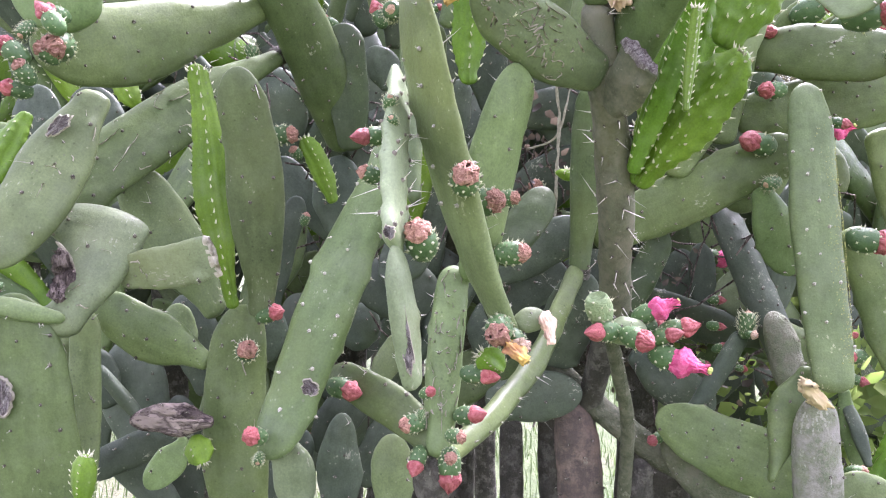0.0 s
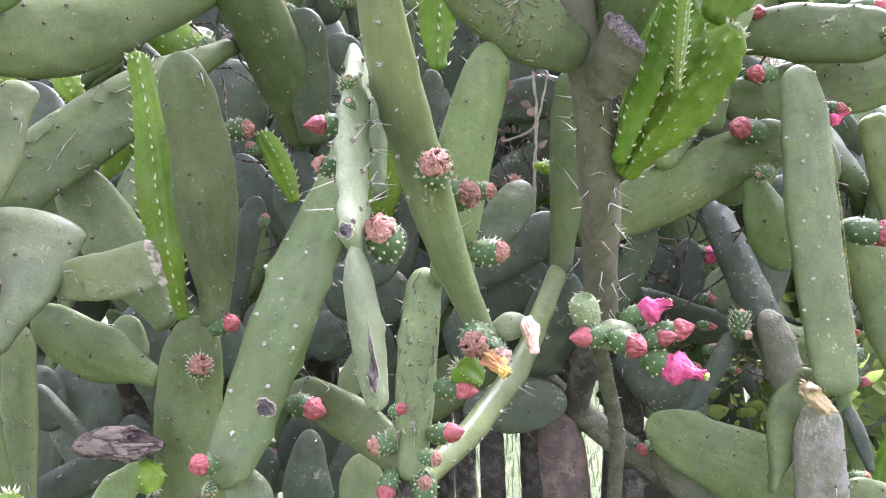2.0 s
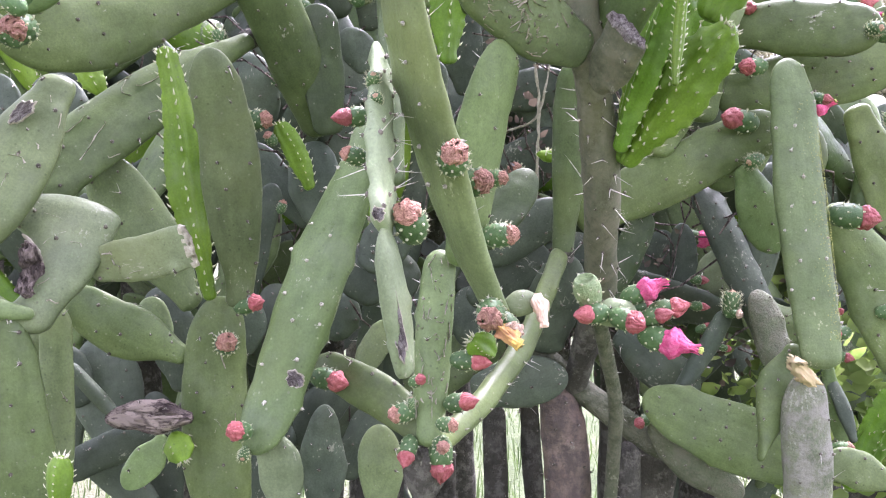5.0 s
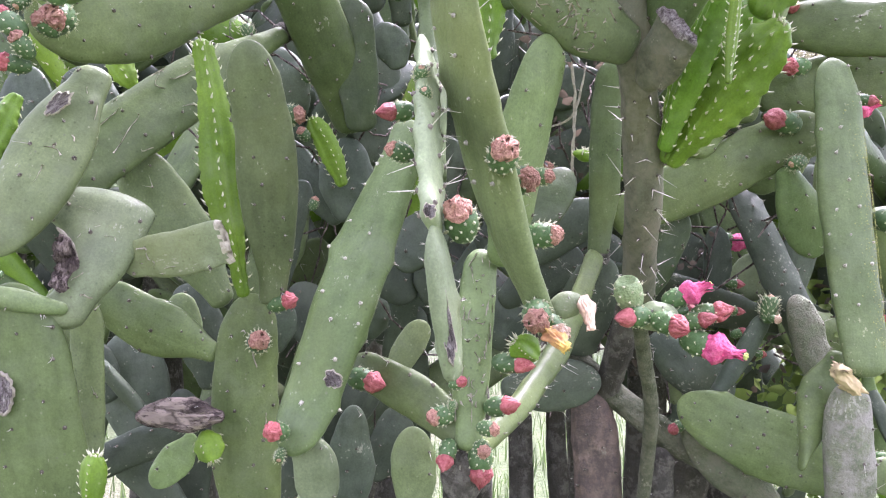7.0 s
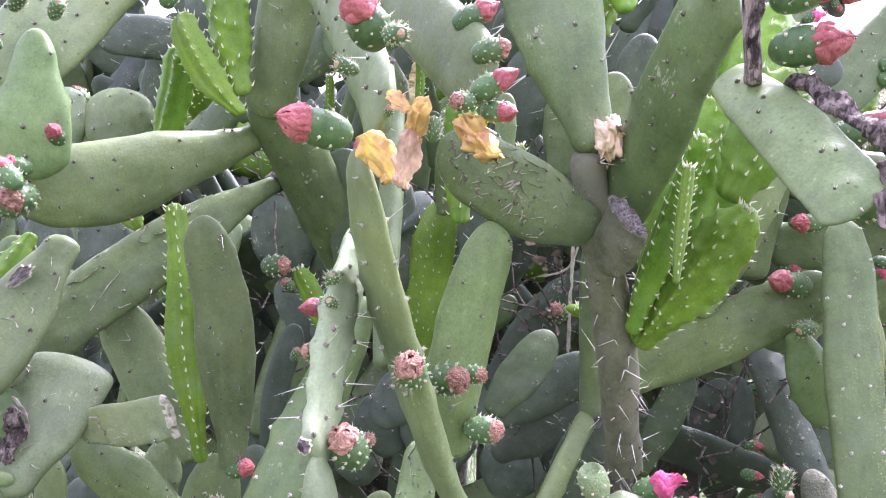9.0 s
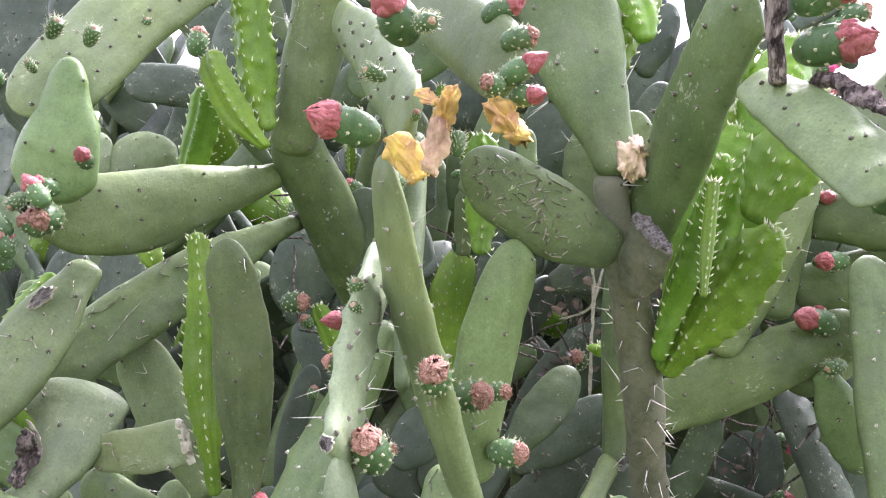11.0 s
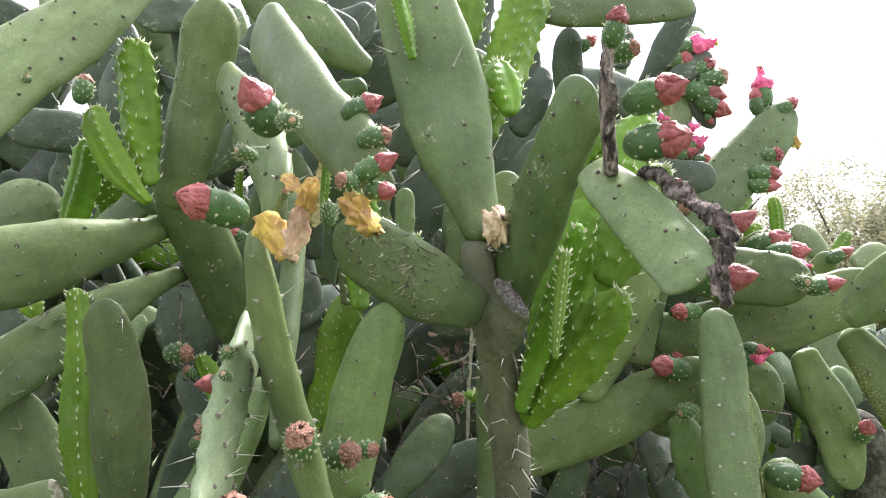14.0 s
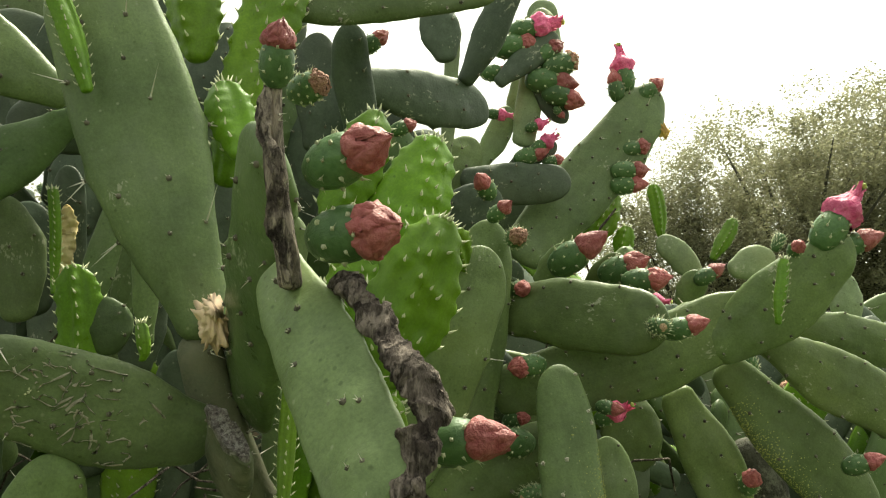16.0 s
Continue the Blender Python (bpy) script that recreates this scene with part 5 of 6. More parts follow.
bud(right, (0.572, 1.450, 1.854), (0.572, 1.400, 1.853), "brown")
bud(right, (0.631, 1.500, 1.812), (0.707, 1.460, 1.855), "red")
bud(right, (0.703, 1.500, 1.798), (0.770, 1.460, 1.817), "red")
bud(right, (0.718, 1.340, 1.714), (0.726, 1.300, 1.707), "green")
bud(right, (0.732, 1.340, 1.702), (0.787, 1.320, 1.713), "red")
bud(right, (0.548, 1.450, 1.676), (0.578, 1.420, 1.677), "red")
bud(right, (0.540, 1.500, 1.601), (0.579, 1.480, 1.604), "red")
bud(right, (0.665, 1.460, 1.592), (0.704, 1.420, 1.611), "pink")
bud(right, (0.570, 1.500, 1.787), (0.586, 1.450, 1.784), "red")
bud(right, (0.988, 1.400, 1.805), (1.064, 1.400, 1.885), "pink")
bud(right, (1.019, 1.420, 1.802), (1.086, 1.400, 1.818), "red")
bud(right, (0.950, 1.400, 1.800), (0.947, 1.360, 1.809), "red")
bud(right, (0.927, 1.400, 1.805), (0.943, 1.400, 1.832), "green")
bud(right, (0.848, 1.500, 1.779), (0.895, 1.500, 1.802), "red")
bud(right, (0.721, 1.450, 1.782), (0.785, 1.420, 1.782), "red")
bud(right, (0.720, 1.380, 1.751), (0.755, 1.360, 1.743), "pink")
bud(right, (1.004, 1.450, 1.498), (1.056, 1.430, 1.511), "red")
bud(right, (0.904, 1.550, 1.464), (0.900, 1.500, 1.498), "red")
bud(right, (0.890, 1.830, 2.194), (0.883, 1.830, 2.289), "pink")
bud(right, (0.867, 1.820, 2.174), (0.863, 1.820, 2.239), "red")
bud(right, (0.907, 1.820, 2.178), (0.963, 1.820, 2.216), "red")
withered(right, (0.919, 1.820, 2.131), (0.962, 1.820, 2.111), 0.026, seed=9)
bud(right, (0.849, 1.800, 2.067), (0.917, 1.800, 2.079), "red")
bud(right, (0.819, 1.780, 1.997), (0.890, 1.780, 1.998), "red")
bud(right, (0.822, 1.780, 2.024), (0.899, 1.780, 2.025), "red")
bud(right, (0.611, 1.720, 2.256), (0.705, 1.720, 2.257), "red")
bud(right, (0.586, 1.720, 2.209), (0.648, 1.720, 2.205), "red")
bud(right, (0.644, 1.720, 2.282), (0.741, 1.720, 2.299), "pink")
bud(right, (0.681, 1.720, 2.225), (0.748, 1.720, 2.260), "red")
bud(right, (0.667, 1.720, 2.193), (0.760, 1.720, 2.178), "red")
bud(right, (0.696, 1.720, 2.170), (0.772, 1.720, 2.139), "red")
bud(right, (0.700, 1.720, 2.202), (0.771, 1.720, 2.231), "brown")
bud(right, (0.632, 1.720, 2.041), (0.695, 1.720, 2.058), "red")
bud(right, (0.664, 1.720, 2.055), (0.714, 1.720, 2.084), "pink")
bud(right, (0.683, 1.720, 2.033), (0.725, 1.720, 2.041), "red")
bud(right, (0.589, 1.720, 2.133), (0.635, 1.720, 2.125), "pink")
bud(right, (0.714, 1.720, 2.137), (0.732, 1.720, 2.115), "red")
bud(right, (0.645, 1.720, 2.293), (0.615, 1.720, 2.305), "green")
bud(right, (0.658, 1.720, 2.098), (0.701, 1.720, 2.111), "pink")
bud(right, (0.022, 0.700, 1.740), (0.040, 0.680, 1.733), "green")
pad(right, (0.781, 1.400, 0.961), (0.666, 1.400, 1.008), 0.067, "mature")
pad(right, (0.691, 1.420, 1.432), (0.936, 1.420, 1.039), 0.129, "rich", spines=0.1)
pad(right, (0.813, 1.600, 0.888), (0.920, 1.600, 1.085), 0.067, "young")
pad(right, (0.889, 1.500, 0.878), (0.934, 1.500, 1.079), 0.121, "young")
pad(right, (0.728, 1.500, 1.145), (0.755, 1.500, 1.003), 0.040, "fresh")
pad(right, (0.748, 1.450, 1.017), (0.733, 1.500, 1.124), 0.026, "dull_shaded")
pad(right, (0.545, 1.420, 1.507), (0.609, 1.450, 1.352), 0.077, "fresh")
pad(right, (0.705, 1.600, 1.365), (0.720, 1.600, 1.558), 0.075, "mature")
bud(right, (0.759, 1.400, 1.251), (0.805, 1.380, 1.252), "red")
bud(right, (0.725, 1.420, 1.216), (0.678, 1.400, 1.216), "red")
bud(right, (0.695, 1.420, 1.179), (0.724, 1.400, 1.172), "red")
bud(right, (0.661, 1.360, 1.418), (0.743, 1.340, 1.407), "red")
bud(right, (0.704, 1.450, 1.008), (0.739, 1.430, 1.013), "brown")
pad(left, (-0.050, 1.750, -0.030), (-0.120, 1.620, 0.950), 0.110, "bark", thick=0.093, neck=1.0, end=0.9, spines=0.0, name="stem")
pad(centre, (0.000, 1.350, -0.030), (0.020, 1.080, 1.060), 0.090, "bark", thick=0.076, neck=1.0, end=0.9, spines=0.0, name="stem")
pad(trunk, (0.300, 1.660, -0.030), (0.290, 1.660, 0.850), 0.100, "bark", thick=0.085, neck=1.0, end=0.9, spines=0.0, name="stem")
pad(cluster, (0.360, 1.500, -0.030), (0.360, 1.500, 1.020), 0.050, "bark", thick=0.043, neck=1.0, end=0.9, spines=0.0, name="stem")
pad(back, (0.300, 1.900, -0.030), (0.450, 1.600, 1.000), 0.100, "bark", thick=0.085, neck=1.0, end=0.9, spines=0.0, name="stem")
pad(shade, (-0.550, 1.800, -0.030), (-0.500, 1.600, 1.000), 0.100, "bark", thick=0.085, neck=1.0, end=0.9, spines=0.0, name="stem")
pad(right, (1.300, 1.950, -0.030), (0.990, 1.760, 1.520), 0.110, "bark", thick=0.093, neck=1.0, end=0.9, spines=0.0, name="stem")
pad(right, (0.654, 1.740, 2.072), (0.727, 1.760, 2.347), 0.055, "pale", neck=0.8)
pad(right, (0.684, 1.730, 2.185), (0.742, 1.740, 2.115), 0.046, "dull_shaded")
pad(right, (0.611, 1.700, 2.178), (0.734, 1.720, 2.277), 0.047, "dull_shaded")
pad(right, (0.624, 1.740, 2.031), (0.717, 1.740, 2.074), 0.041, "dull_shaded")
pad(right, (0.481, 1.620, 1.885), (0.568, 1.600, 1.974), 0.083, "dull_shaded")
pad(right, (0.507, 1.750, 1.978), (0.559, 1.750, 2.102), 0.082, "mature")
pad(right, (0.574, 1.750, 2.037), (0.647, 1.780, 2.161), 0.048, "mature")
pad(right, (0.815, 1.790, 1.984), (0.885, 1.800, 2.042), 0.043, "mature")
pad(right, (0.353, 1.330, 1.985), (0.410, 1.300, 1.972), 0.036, "mature")
pad(right, (0.400, 1.400, 1.932), (0.429, 1.400, 2.010), 0.062, "deep")
pad(right, (0.618, 1.550, 1.802), (0.665, 1.500, 1.844), 0.051, "mature")
pad(right, (0.697, 1.550, 1.788), (0.748, 1.500, 1.821), 0.052, "mature")
pad(right, (0.836, 1.550, 1.751), (0.867, 1.520, 1.798), 0.044, "mature")
dried_strip(back, ((0.206, 1.500, 1.699), (0.211, 1.500, 1.627), (0.207, 1.500, 1.545), (0.204, 1.520, 1.443)), 0.007, 21, CORK_RIM, name='vine', label='thin pale dry vine')
dried_strip(back, ((0.155, 1.550, 1.587), (0.206, 1.500, 1.606), (0.232, 1.500, 1.699)), 0.005, 22, CORK_RIM, name='vine', label='thin pale dry vine')
pad(left, (-0.142, 1.500, 2.072), (0.123, 1.420, 2.134), 0.146, "dull_shaded")
pad(left, (0.062, 1.550, 1.972), (0.190, 1.500, 2.073), 0.113, "dull_shaded")
pad(left, (0.101, 1.500, 1.795), (0.158, 1.500, 1.984), 0.100, "dull_shaded")
pad(left, (0.178, 1.450, 1.749), (0.217, 1.450, 1.920), 0.078, "mature")
pad(left, (-0.298, 1.550, 2.093), (-0.329, 1.500, 2.275), 0.106, "dull_shaded")
pad(left, (-0.468, 1.600, 2.009), (-0.494, 1.600, 2.211), 0.090, "dull_shaded")
pad(left, (0.029, 1.400, 2.209), (-0.069, 1.400, 2.112), 0.088, "dull_shaded")
joint(left, (-0.284, 1.420, 1.731), (-0.697, -0.465, -0.547), 0.035, 0.022)
joint(left, (-0.293, 1.380, 1.803), (-0.752, -0.519, -0.407), 0.038, 0.022)
joint(trunk, (0.213, 1.100, 1.722), (-0.120, 0.000, 0.993), 0.045, 0.030)
joint(trunk, (0.237, 1.440, 1.360), (0.019, -0.242, 0.970), 0.039, 0.030)
# rear pads that fill gaps; most wear the skin darkened for shade
pad(right, (0.132, 1.600, 1.997), (0.156, 1.600, 2.273), 0.119, "dull_shaded")
pad(right, (0.061, 1.700, 2.026), (0.083, 1.700, 2.259), 0.108, "dull_shaded")
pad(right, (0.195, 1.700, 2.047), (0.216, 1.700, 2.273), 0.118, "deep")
pad(right, (0.297, 1.500, 2.006), (0.338, 1.500, 2.145), 0.068, "dull_shaded")
pad(right, (-0.127, 1.700, 1.950), (-0.087, 1.700, 2.165), 0.115, "dull_shaded")
pad(right, (-0.151, 1.600, 1.811), (-0.176, 1.600, 1.990), 0.105, "dull_shaded")
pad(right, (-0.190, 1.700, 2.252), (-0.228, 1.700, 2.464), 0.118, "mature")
pad(right, (-0.053, 1.800, 2.263), (-0.069, 1.800, 2.512), 0.117, "dull_shaded")
pad(right, (0.269, 1.700, 1.958), (0.332, 1.700, 2.205), 0.132, "dull_shaded")
pad(right, (0.242, 1.800, 1.988), (0.261, 1.800, 2.156), 0.102, "dull_shaded")
pad(right, (-0.808, 1.600, 2.122), (-0.819, 1.600, 2.319), 0.151, "dull_shaded")
pad(right, (-0.028, 1.700, 1.974), (-0.017, 1.700, 2.142), 0.126, "dull_shaded")
pad(right, (0.157, 1.800, 2.155), (0.167, 1.800, 2.366), 0.124, "dull_shaded")
pad(right, (0.293, 1.500, 2.015), (0.320, 1.500, 2.201), 0.068, "dull_shaded")
pad(right, (0.453, 1.800, 1.918), (0.491, 1.800, 2.133), 0.127, "dull_shaded")
pad(right, (0.382, 1.700, 2.006), (0.428, 1.700, 2.167), 0.089, "dull_shaded")
pad(right, (0.276, 1.700, 1.923), (0.273, 1.700, 2.145), 0.117, "dull_shaded")
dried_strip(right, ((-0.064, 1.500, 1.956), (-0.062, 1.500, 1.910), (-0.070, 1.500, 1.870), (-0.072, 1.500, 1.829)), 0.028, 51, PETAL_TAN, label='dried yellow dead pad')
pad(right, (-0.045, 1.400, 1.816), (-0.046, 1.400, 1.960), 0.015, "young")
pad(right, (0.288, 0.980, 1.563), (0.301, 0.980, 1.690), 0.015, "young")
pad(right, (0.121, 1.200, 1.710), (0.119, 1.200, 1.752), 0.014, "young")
pad(trunk, (0.327, 1.600, 1.827), (0.336, 1.600, 2.036), 0.092, "dull_shaded")
pad(right, (-0.317, 1.800, 2.113), (-0.334, 1.800, 2.322), 0.145, "dull_shaded")
pad(right, (-0.130, 1.900, 2.329), (-0.099, 1.900, 2.544), 0.136, "dull_shaded")
pad(right, (-0.281, 1.800, 2.146), (-0.276, 1.800, 2.297), 0.114, "dull_shaded")
pad(right, (-0.016, 1.900, 2.265), (-0.007, 1.900, 2.560), 0.164, "dull_shaded")
pad(right, (-0.679, 1.900, 2.412), (-0.673, 1.900, 2.593), 0.194, "dull_shaded")
pad(left, (-1.168, 1.900, 2.135), (-1.174, 1.900, 2.461), 0.223, "dull_shaded")
pad(left, (-1.142, 2.000, 2.292), (-1.104, 2.000, 2.542), 0.192, "dull_shaded")
pad(right, (0.643, 1.900, 1.922), (0.677, 1.900, 2.041), 0.090, "dull_shaded")
pad(right, (0.209, 1.900, 2.275), (0.220, 1.900, 2.545), 0.106, "dull_shaded")
pad(right, (-0.645, 1.900, 2.242), (-0.656, 1.900, 2.439), 0.145, "dull_shaded")
pad(right, (0.004, 1.350, 1.762), (0.063, 1.350, 1.930), 0.041, "mature", neck=0.7, spines=0.6)
pad(right, (0.026, 1.420, 1.761), (0.059, 1.420, 1.915), 0.039, "mature", neck=0.7, spines=0.6)
pad(right, (-0.096, 1.420, 1.785), (-0.111, 1.420, 1.957), 0.079, "mature", neck=0.6)
pad(right, (0.100, 1.300, 1.735), (0.107, 1.300, 1.849), 0.031, "mature", spines=0.6)
pad(right, (0.070, 1.250, 1.722), (0.068, 1.250, 1.789), 0.051, "deep", spines=0)
# slender upright joints between the nearer stems
pad(back, (-0.218, 1.560, 1.776), (-0.174, 1.530, 1.935), 0.030, "mature", neck=0.7, spines=0.4)
pad(back, (-0.172, 1.520, 1.819), (-0.137, 1.490, 1.902), 0.030, "dull_shaded", neck=0.7, spines=0.4)
pad(back, (-0.094, 1.620, 1.792), (-0.099, 1.590, 2.043), 0.055, "dull_shaded", neck=0.7, spines=0.4)
pad(back, (-0.238, 1.600, 1.857), (-0.239, 1.570, 1.956), 0.016, "young", neck=0.7, spines=0.4)
# some of these carry their shadow in the skin colour
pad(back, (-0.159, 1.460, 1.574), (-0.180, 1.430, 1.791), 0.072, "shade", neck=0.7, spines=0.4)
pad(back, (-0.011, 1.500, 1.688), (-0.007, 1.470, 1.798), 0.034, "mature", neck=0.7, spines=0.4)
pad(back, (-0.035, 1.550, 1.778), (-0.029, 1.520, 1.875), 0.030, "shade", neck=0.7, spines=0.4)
pad(back, (-0.521, 1.600, 1.927), (-0.548, 1.570, 2.012), 0.035, "dull_shaded", neck=0.7, spines=0.4)
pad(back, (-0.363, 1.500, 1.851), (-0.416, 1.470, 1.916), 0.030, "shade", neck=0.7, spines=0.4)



# ---- the thicket behind: grown plants, denser towards the back, most with shade put into their skin colour ----
def free_room(p):
    """Where the deeper thicket may grow: not before the front plants, not into the open sky, not in the gap between the trunks."""
    if p.y < 1.62 or p.x < -2.6:
        return False
    d = p.y - 1.8
    if p.x > 0.34 + 0.02 * d and p.z > (2.0 + 0.22 * d if p.x < 0.62 + 0.17 * d else 1.72 + 0.12 * d):
        return False
    if 0.05 < p.x * 2 / p.y < 0.36 and p.z < 1.4 - 0.18 * p.y:
        return False
    return p.z < 1.9 + 0.45 * p.y


def grow(owner, at, way, left, rnd, made):
    long, wide = rnd.uniform(0.24, 0.40), rnd.uniform(0.085, 0.125)
    end = at + way.normalized() * long
    if not (free_room(at) and free_room(end)) or made[0] >= 46:
        return
    made[0] += 1
    # three in five picks are the skin with shade in its colour
    look_of = "young" if left <= 1 and rnd.random() < 0.10 else rnd.choice(("dull_shaded", "dull_shaded", "dull_shaded", "mature", "deep"))
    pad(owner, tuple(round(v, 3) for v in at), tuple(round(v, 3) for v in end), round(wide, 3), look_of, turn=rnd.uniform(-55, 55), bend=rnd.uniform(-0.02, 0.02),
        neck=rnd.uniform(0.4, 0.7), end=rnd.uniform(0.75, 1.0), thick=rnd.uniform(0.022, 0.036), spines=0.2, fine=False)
    if rnd.random() < 0.12:
        out = (way.normalized() + Vector((rnd.uniform(-.8, .8), rnd.uniform(-.6, .2), rnd.uniform(0, .6)))).normalized()
        bud(owner, end - way.normalized() * 0.01, end + out * 0.05, rnd.choice(("red", "brown", "green")))
    if left:
        for _ in range(rnd.choice((1, 2, 2, 3))):
            turn = Vector((rnd.uniform(-1.0, 1.0), rnd.uniform(-0.55, 0.55), rnd.uniform(-0.1, 0.9)))
            start = at.lerp(end, rnd.uniform(0.7, 0.98))
            grow(owner, start, way.normalized() * 0.55 + turn, left - 1, rnd, made)


WORDS_BACK = ("shaded grey-green prickly pear with crowded upright pads", "dark green prickly pear with overlapping shade-darkened pads",
              "old prickly pear with grey scarred pads and woody stem")
SPOTS = [(-0.5, 1.85), (-1.0, 1.9), (-1.5, 2.0), (-0.1, 1.95), (0.45, 2.05), (-0.75, 2.3), (-0.3, 2.4), (0.75, 2.3), (-1.3, 2.5), (0.05, 2.6), (-1.9, 2.5), (0.5, 2.9), (-0.6, 2.9), (-1.1, 3.1),
         (-0.1, 3.3), (1.2, 2.5), (1.05, 1.95), (1.6, 2.2), (-1.7, 3.2), (0.95, 3.0), (1.5, 3.0), (-2.2, 3.0), (-0.3, 4.0), (-1.0, 4.0), (-1.8, 4.0), (0.2, 3.8), (-0.65, 3.5), (-0.9, 2.65)]
for i, (x, y) in enumerate(SPOTS):
    rnd = random.Random(100 + i)
    owner = plant(WORDS_BACK[i % 3], x, y)
    top = rnd.uniform(1.0, 1.4) if y < 2.15 or x > 0.4 else rnd.uniform(1.5, 2.1)
    pad(owner, (x, y, -0.03), (round(x + rnd.uniform(-.06, .06), 3), y, round(top, 3)), 0.10, "bark", thick=0.085, neck=1.0, end=0.9, spines=0.0, name="stem")
    made = [0]
    for start in range(10):
        at = Vector((x + rnd.uniform(-.15, .15), y + rnd.uniform(-.1, .1), top * rnd.uniform(0.4, 1.0)))
        grow(owner, at, Vector((rnd.uniform(-.8, .8), rnd.uniform(-.3, .3), 1.0)), 4, rnd, made)


# ---- far trees, weeds and litter ----
def leaf_material(name, a, b2, through_light=0.5):
    m, n, l, b = nodes_of(name)
    g = n.new("ShaderNodeNewGeometry")
    col = ramp_node(n, l, g.outputs["Random Per Island"], [(0.0, a), (1.0, b2)])
    l.new(col, b.inputs["Base Color"])
    b.inputs["Roughness"].default_value = 0.55
    tr = n.new("ShaderNodeBsdfTranslucent")
    l.new(col, tr.inputs["Color"])
    mx = n.new("ShaderNodeMixShader")
    mx.inputs[0].default_value = through_light
    l.new(b.outputs[0], mx.inputs[1])
    l.new(tr.outputs[0], mx.inputs[2])
    l.new(mx.outputs[0], n["Material Output"].inputs["Surface"])
    return m


# far foliage paler than real leaves: the haze is put into the colour
HAZED_TREE_LEAF = leaf_material("hazed_tree_leaf", (0.18, 0.185, 0.11), (0.34, 0.325, 0.20))
WEED_LEAF = leaf_material("weed_leaf", (0.17, 0.26, 0.055), (0.29, 0.38, 0.11), 0.65)
GRASS_LEAF = leaf_material("grass_blade", (0.055, 0.095, 0.028), (0.11, 0.16, 0.055))
LITTER = leaf_material("dry_litter", (0.045, 0.036, 0.026), (0.14, 0.112, 0.078))
BARK = SKIN["bark"]


def limb(verts, faces, a, b, ra, rb, n=8):
    z = (b - a).normalized()
    x = z.orthogonal().normalized()
    y = z.cross(x)
    k = len(verts)
    for p, r in ((a, ra), (a.lerp(b, 0.5) + x * ra * 0.25, (ra + rb) / 2), (b, rb)):
        verts.extend(p + x * (r * math.cos(2 * math.pi * i / n)) + y * (r * math.sin(2 * math.pi * i / n)) for i in range(n))
    for q in range(2):
        faces.extend((k + q * n + i, k + q * n + (i + 1) % n, k + (q + 1) * n + (i + 1) % n, k + (q + 1) * n + i) for i in range(n))


def tree(x, y, high, wide, seed, label, leaves=260):
    """A broad tree: forking trunk, limbs, and leafy clumps with gaps between them."""
    rnd = random.Random(seed)
    owner = new("tree")
    owner.location = (x, y, 0)
    tagged(owner, label, "tree", "trees beyond the cacti")
    wv, wf = [], []
    fork = Vector((0, 0, high * 0.28))
    limb(wv, wf, Vector((0, 0, -0.1)), fork, high * 0.035, high * 0.026)
    pick = np.random.RandomState(seed)
    crown = []
    for i in range(210):
        a, e = rnd.uniform(0, 6.283), rnd.uniform(-1.0, 1.0)
        r = rnd.uniform(0.6, 1.0)
        out = wide * r * math.sqrt(max(0.05, 1 - e * e * 0.8))
        c = Vector((math.cos(a) * out, math.sin(a) * out, high * (0.60 + 0.36 * e * r)))
        if i < 22:
            mid = fork.lerp(c, 0.45) + Vector((0, 0, high * 0.05))
            limb(wv, wf, fork, mid, high * 0.013, high * 0.007, 6)
            limb(wv, wf, mid, c, high * 0.007, high * 0.002, 5)
        size = rnd.uniform(0.4, 1.0) * wide * 0.19
        d = pick.normal(size=(leaves, 3)) * (1, 1, 0.7)
        d *= (size * pick.uniform(0.3, 1.0, (leaves, 1)) ** 0.5) / np.linalg.norm(d, axis=1, keepdims=True)
        u = pick.uniform(-1, 1, (leaves, 3)) * (1, 1, 0.6)
        u /= np.linalg.norm(u, axis=1, keepdims=True)
        v = np.cross(u, pick.uniform(-1, 1, (leaves, 3)) + (0, 0, 1.0))
        v /= np.linalg.norm(v, axis=1, keepdims=True)
        s = pick.uniform(0.022, 0.046, (leaves, 1)) * high / 7
        p = d + np.array(tuple(c))
        crown.append(np.stack((p - u * s, p + v * s * 0.55, p + u * s, p - v * s * 0.55), axis=1).reshape(-1, 3))
    lv = np.concatenate(crown).tolist()
    lf = np.arange(len(lv)).reshape(-1, 4).tolist()
    child("trunk", mesh_of("trunk", wv, wf, BARK), owner, Matrix())
    child("crown", mesh_of("crown", lv, lf, HAZED_TREE_LEAF, False), owner, Matrix())["kind"] = "stuff"


tree(8.2, 17.5, 6.6, 2.6, 8, "olive green tree between two taller ones")
tree(10.8, 17.0, 7.4, 3.0, 9, "broad tree with an uneven clumpy crown")
tree(9.0, 16.5, 7.1, 3.0, 1, "broad dark green tree beyond the cacti, hazy in backlight")
tree(14.0, 18.5, 8.2, 3.8, 2, "tall dense tree with fine dark foliage and sky gaps")
tree(12.4, 16.0, 7.2, 3.0, 3, "rounded olive green tree in front of taller ones")
tree(7.0, 17.5, 5.7, 2.2, 4, "low dark tree at the far edge of the grass")
tree(-2.0, 9.0, 4.2, 2.4, 5, "dense leafy tree behind the thicket", 110)
tree(-6.5, 9.5, 5.0, 2.8, 6, "dense leafy tree behind the thicket", 110)
tree(1.4, 11.0, 3.4, 2.0, 7, "low leafy tree behind the thicket", 110)


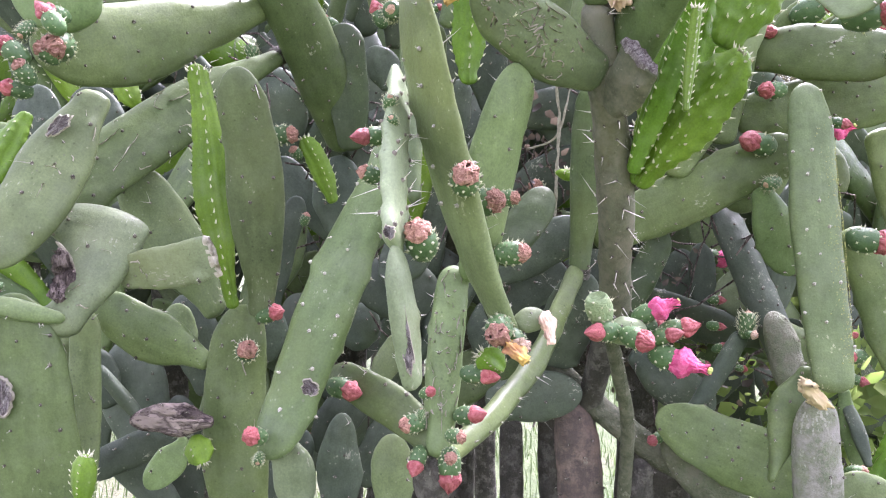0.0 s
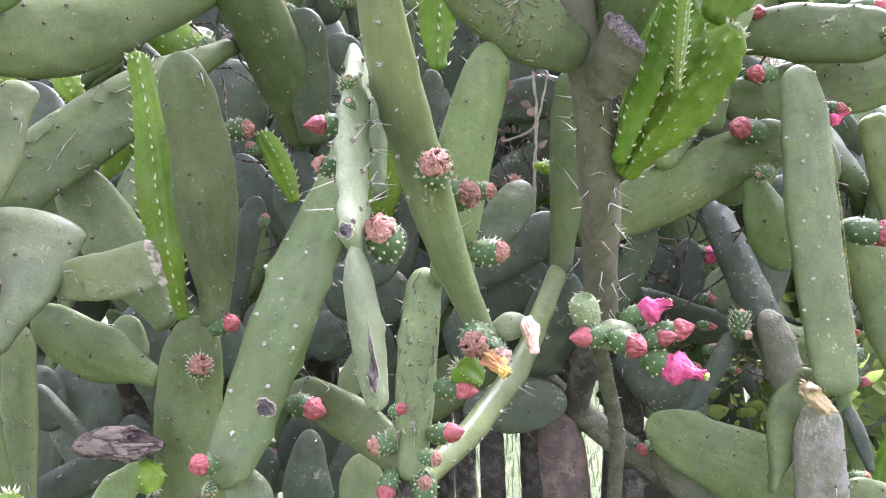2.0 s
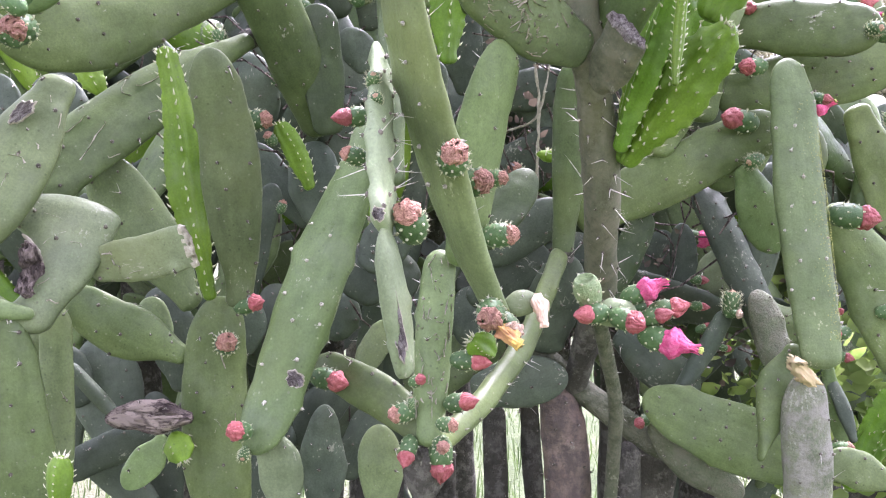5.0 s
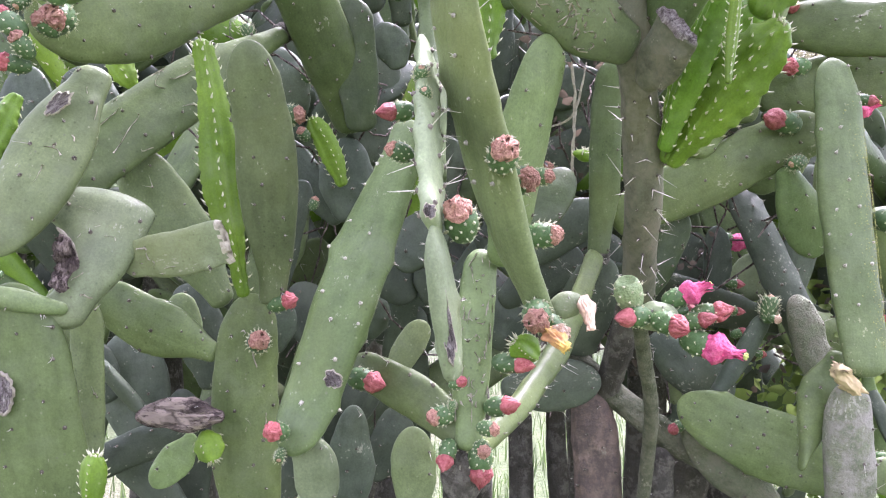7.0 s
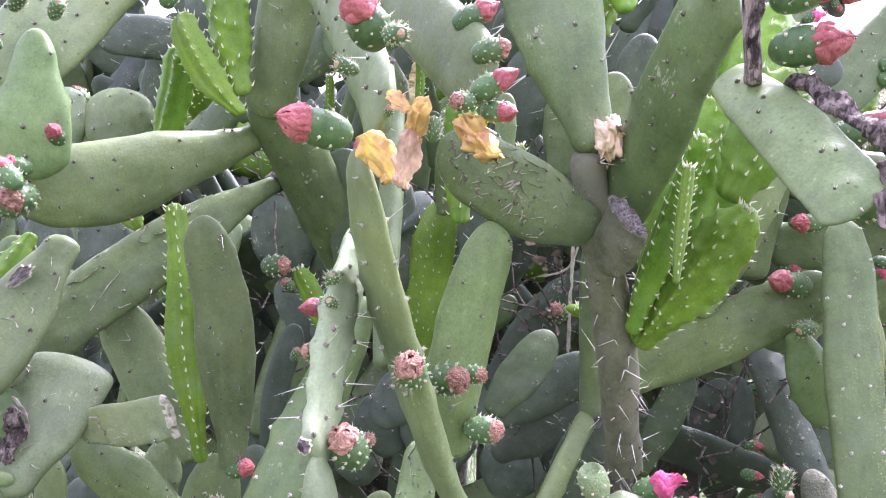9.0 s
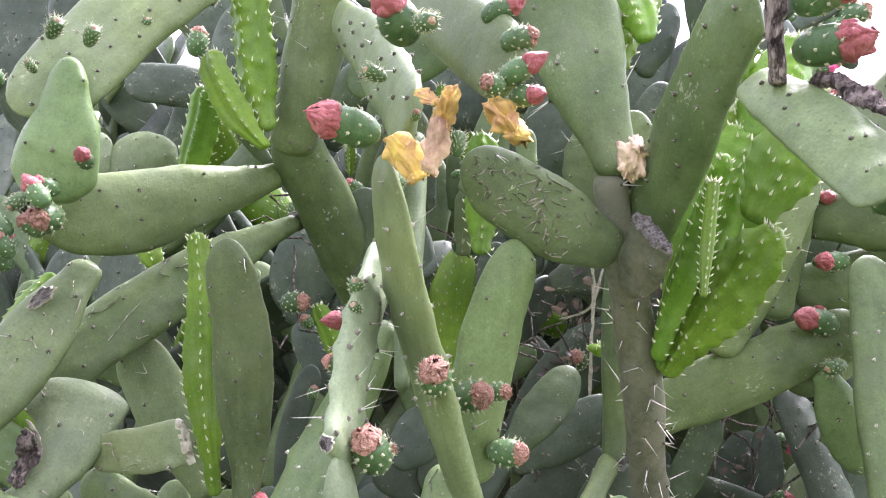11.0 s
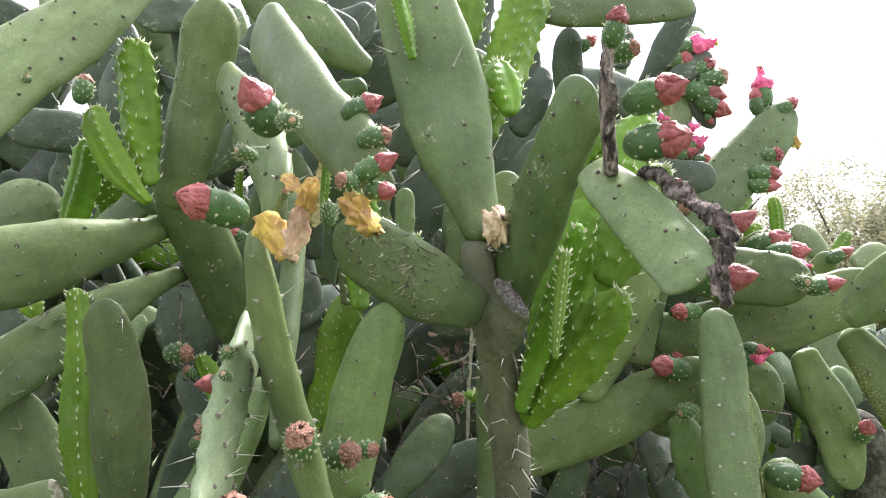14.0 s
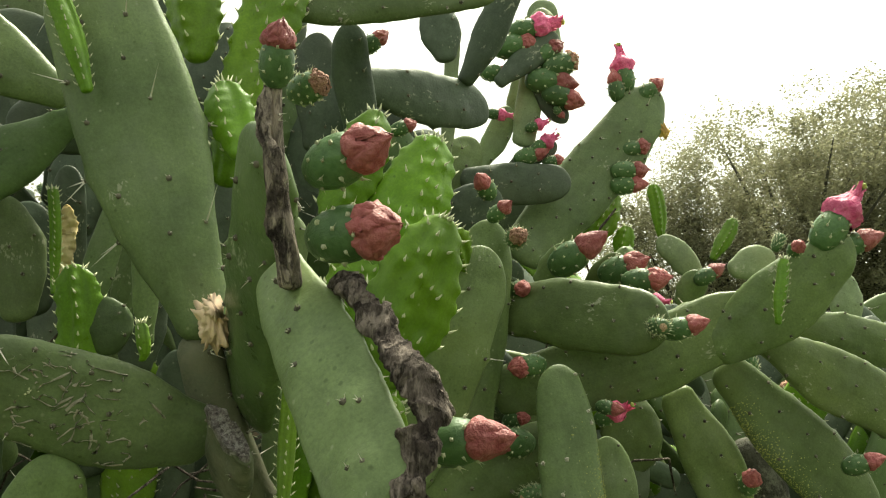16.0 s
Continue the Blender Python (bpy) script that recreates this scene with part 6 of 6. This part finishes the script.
def weeds(name, label, count, room, size, material, seed):
    rnd = random.Random(seed)
    lv, lf = [], []
    for _ in range(count):
        p = Vector((rnd.uniform(room[0], room[1]), rnd.uniform(room[2], room[3]), rnd.uniform(room[4], room[5])))
        u = Vector((rnd.uniform(-1, 1), rnd.uniform(-1, 0.4), rnd.uniform(-.5, .8))).normalized()
        v = u.cross(Vector((rnd.uniform(-1, 1), -1, rnd.uniform(-.5, 1)))).normalized()
        w = u.cross(v)
        s = rnd.uniform(*size)
        k = len(lv)
        lv.extend((p, p + u * s * 0.35 + v * s * 0.38, p + u * s * 0.8 + v * s * 0.25 - w * s * 0.1, p + u * s * 1.15 - w * s * 0.2, p + u * s * 0.8 - v * s * 0.25 - w * s * 0.1,
                   p + u * s * 0.35 - v * s * 0.38, p + u * s * 0.5 + w * s * 0.12))
        lf.extend(((k, k + 1, k + 6), (k + 1, k + 2, k + 6), (k + 2, k + 3, k + 6), (k + 3, k + 4, k + 6), (k + 4, k + 5, k + 6), (k + 5, k, k + 6)))
    return tagged(new(name, mesh_of(name, lv, lf, material)), label, "leaves", kind="stuff")


weeds("weed_leaves", "bright green broad-leaved weeds growing among the cacti", 260, (0.95, 1.9, 1.8, 2.6, 0.75, 1.2), (0.025, 0.06), WEED_LEAF, 3)
weeds("weed_leaves", "small green weed leaves between the lower stems", 120, (0.55, 1.0, 1.75, 2.2, 0.9, 1.35), (0.02, 0.05), WEED_LEAF, 4)

weeds("weed_leaves", "bright green weed leaves beside the last tall pad", 480, (0.74, 1.02, 1.58, 1.95, 0.82, 1.25), (0.02, 0.05), WEED_LEAF, 14)
weeds("weed_leaves", "small weed leaves behind the flower cluster", 90, (0.62, 0.85, 1.85, 2.1, 1.02, 1.3), (0.014, 0.035), WEED_LEAF, 15)


def grass(count, room, seed):
    rnd = random.Random(seed)
    lv, lf = [], []
    for _ in range(count):
        x, y = rnd.uniform(room[0], room[1]), rnd.uniform(room[2], room[3])
        p = Vector((x, y, -0.02))
        a = rnd.uniform(0, 6.283)
        lean = Vector((math.cos(a), math.sin(a), 0)) * rnd.uniform(0.01, 0.09)
        side = Vector((-math.sin(a), math.cos(a), 0)) * rnd.uniform(0.002, 0.006)
        h = rnd.uniform(0.05, 0.22)
        k = len(lv)
        lv.extend((p - side, p + side, p + lean * 0.4 + side * 0.7 + Vector((0, 0, h * 0.6)), p + lean * 0.4 - side * 0.7 + Vector((0, 0, h * 0.6)), p + lean + Vector((0, 0, h))))
        lf.extend(((k, k + 1, k + 2, k + 3), (k + 3, k + 2, k + 4)))
    return tagged(new("grass", mesh_of("grass", lv, lf, GRASS_LEAF)), "rough green grass on the ground", "grass", kind="stuff")


grass(26000, (-3.5, 5.5, -1.0, 9.0), 5)


def twigs(count, seed):
    """Dry roots and twigs tangled among the lower stems."""
    rnd = random.Random(seed)
    wv, wf = [], []
    for _ in range(count):
        cx = rnd.choice((-0.25, 0.22, 0.30, 0.62))
        a = Vector((cx + rnd.gauss(0, 0.10), rnd.uniform(1.55, 1.95), rnd.uniform(1.15, 1.75)))
        way = Vector((rnd.gauss(0, 0.5), rnd.gauss(0, 0.3), rnd.uniform(-1, 1))).normalized()
        for _ in range(5):
            b = a + way * rnd.uniform(0.025, 0.07)
            limb(wv, wf, a, b, 0.0024, 0.0016, 5)
            a, way = b, (way + Vector((rnd.gauss(0, .4), rnd.gauss(0, .4), rnd.gauss(0, .4)))).normalized()
    return tagged(new("dry_twigs", mesh_of("dry_twigs", wv, wf, SKIN["dead"])), "tangle of dry grey roots and twigs", "twigs", kind="stuff")


twigs(150, 6)
weeds("dry_leaves", "dead brown leaves caught between the stems", 160, (0.12, 0.36, 1.6, 1.95, 1.4, 1.78), (0.012, 0.028), LITTER, 8)
weeds("dry_leaves", "dead brown leaves caught low in the thicket", 160, (0.4, 0.85, 1.65, 2.1, 1.05, 1.4), (0.012, 0.028), LITTER, 9)
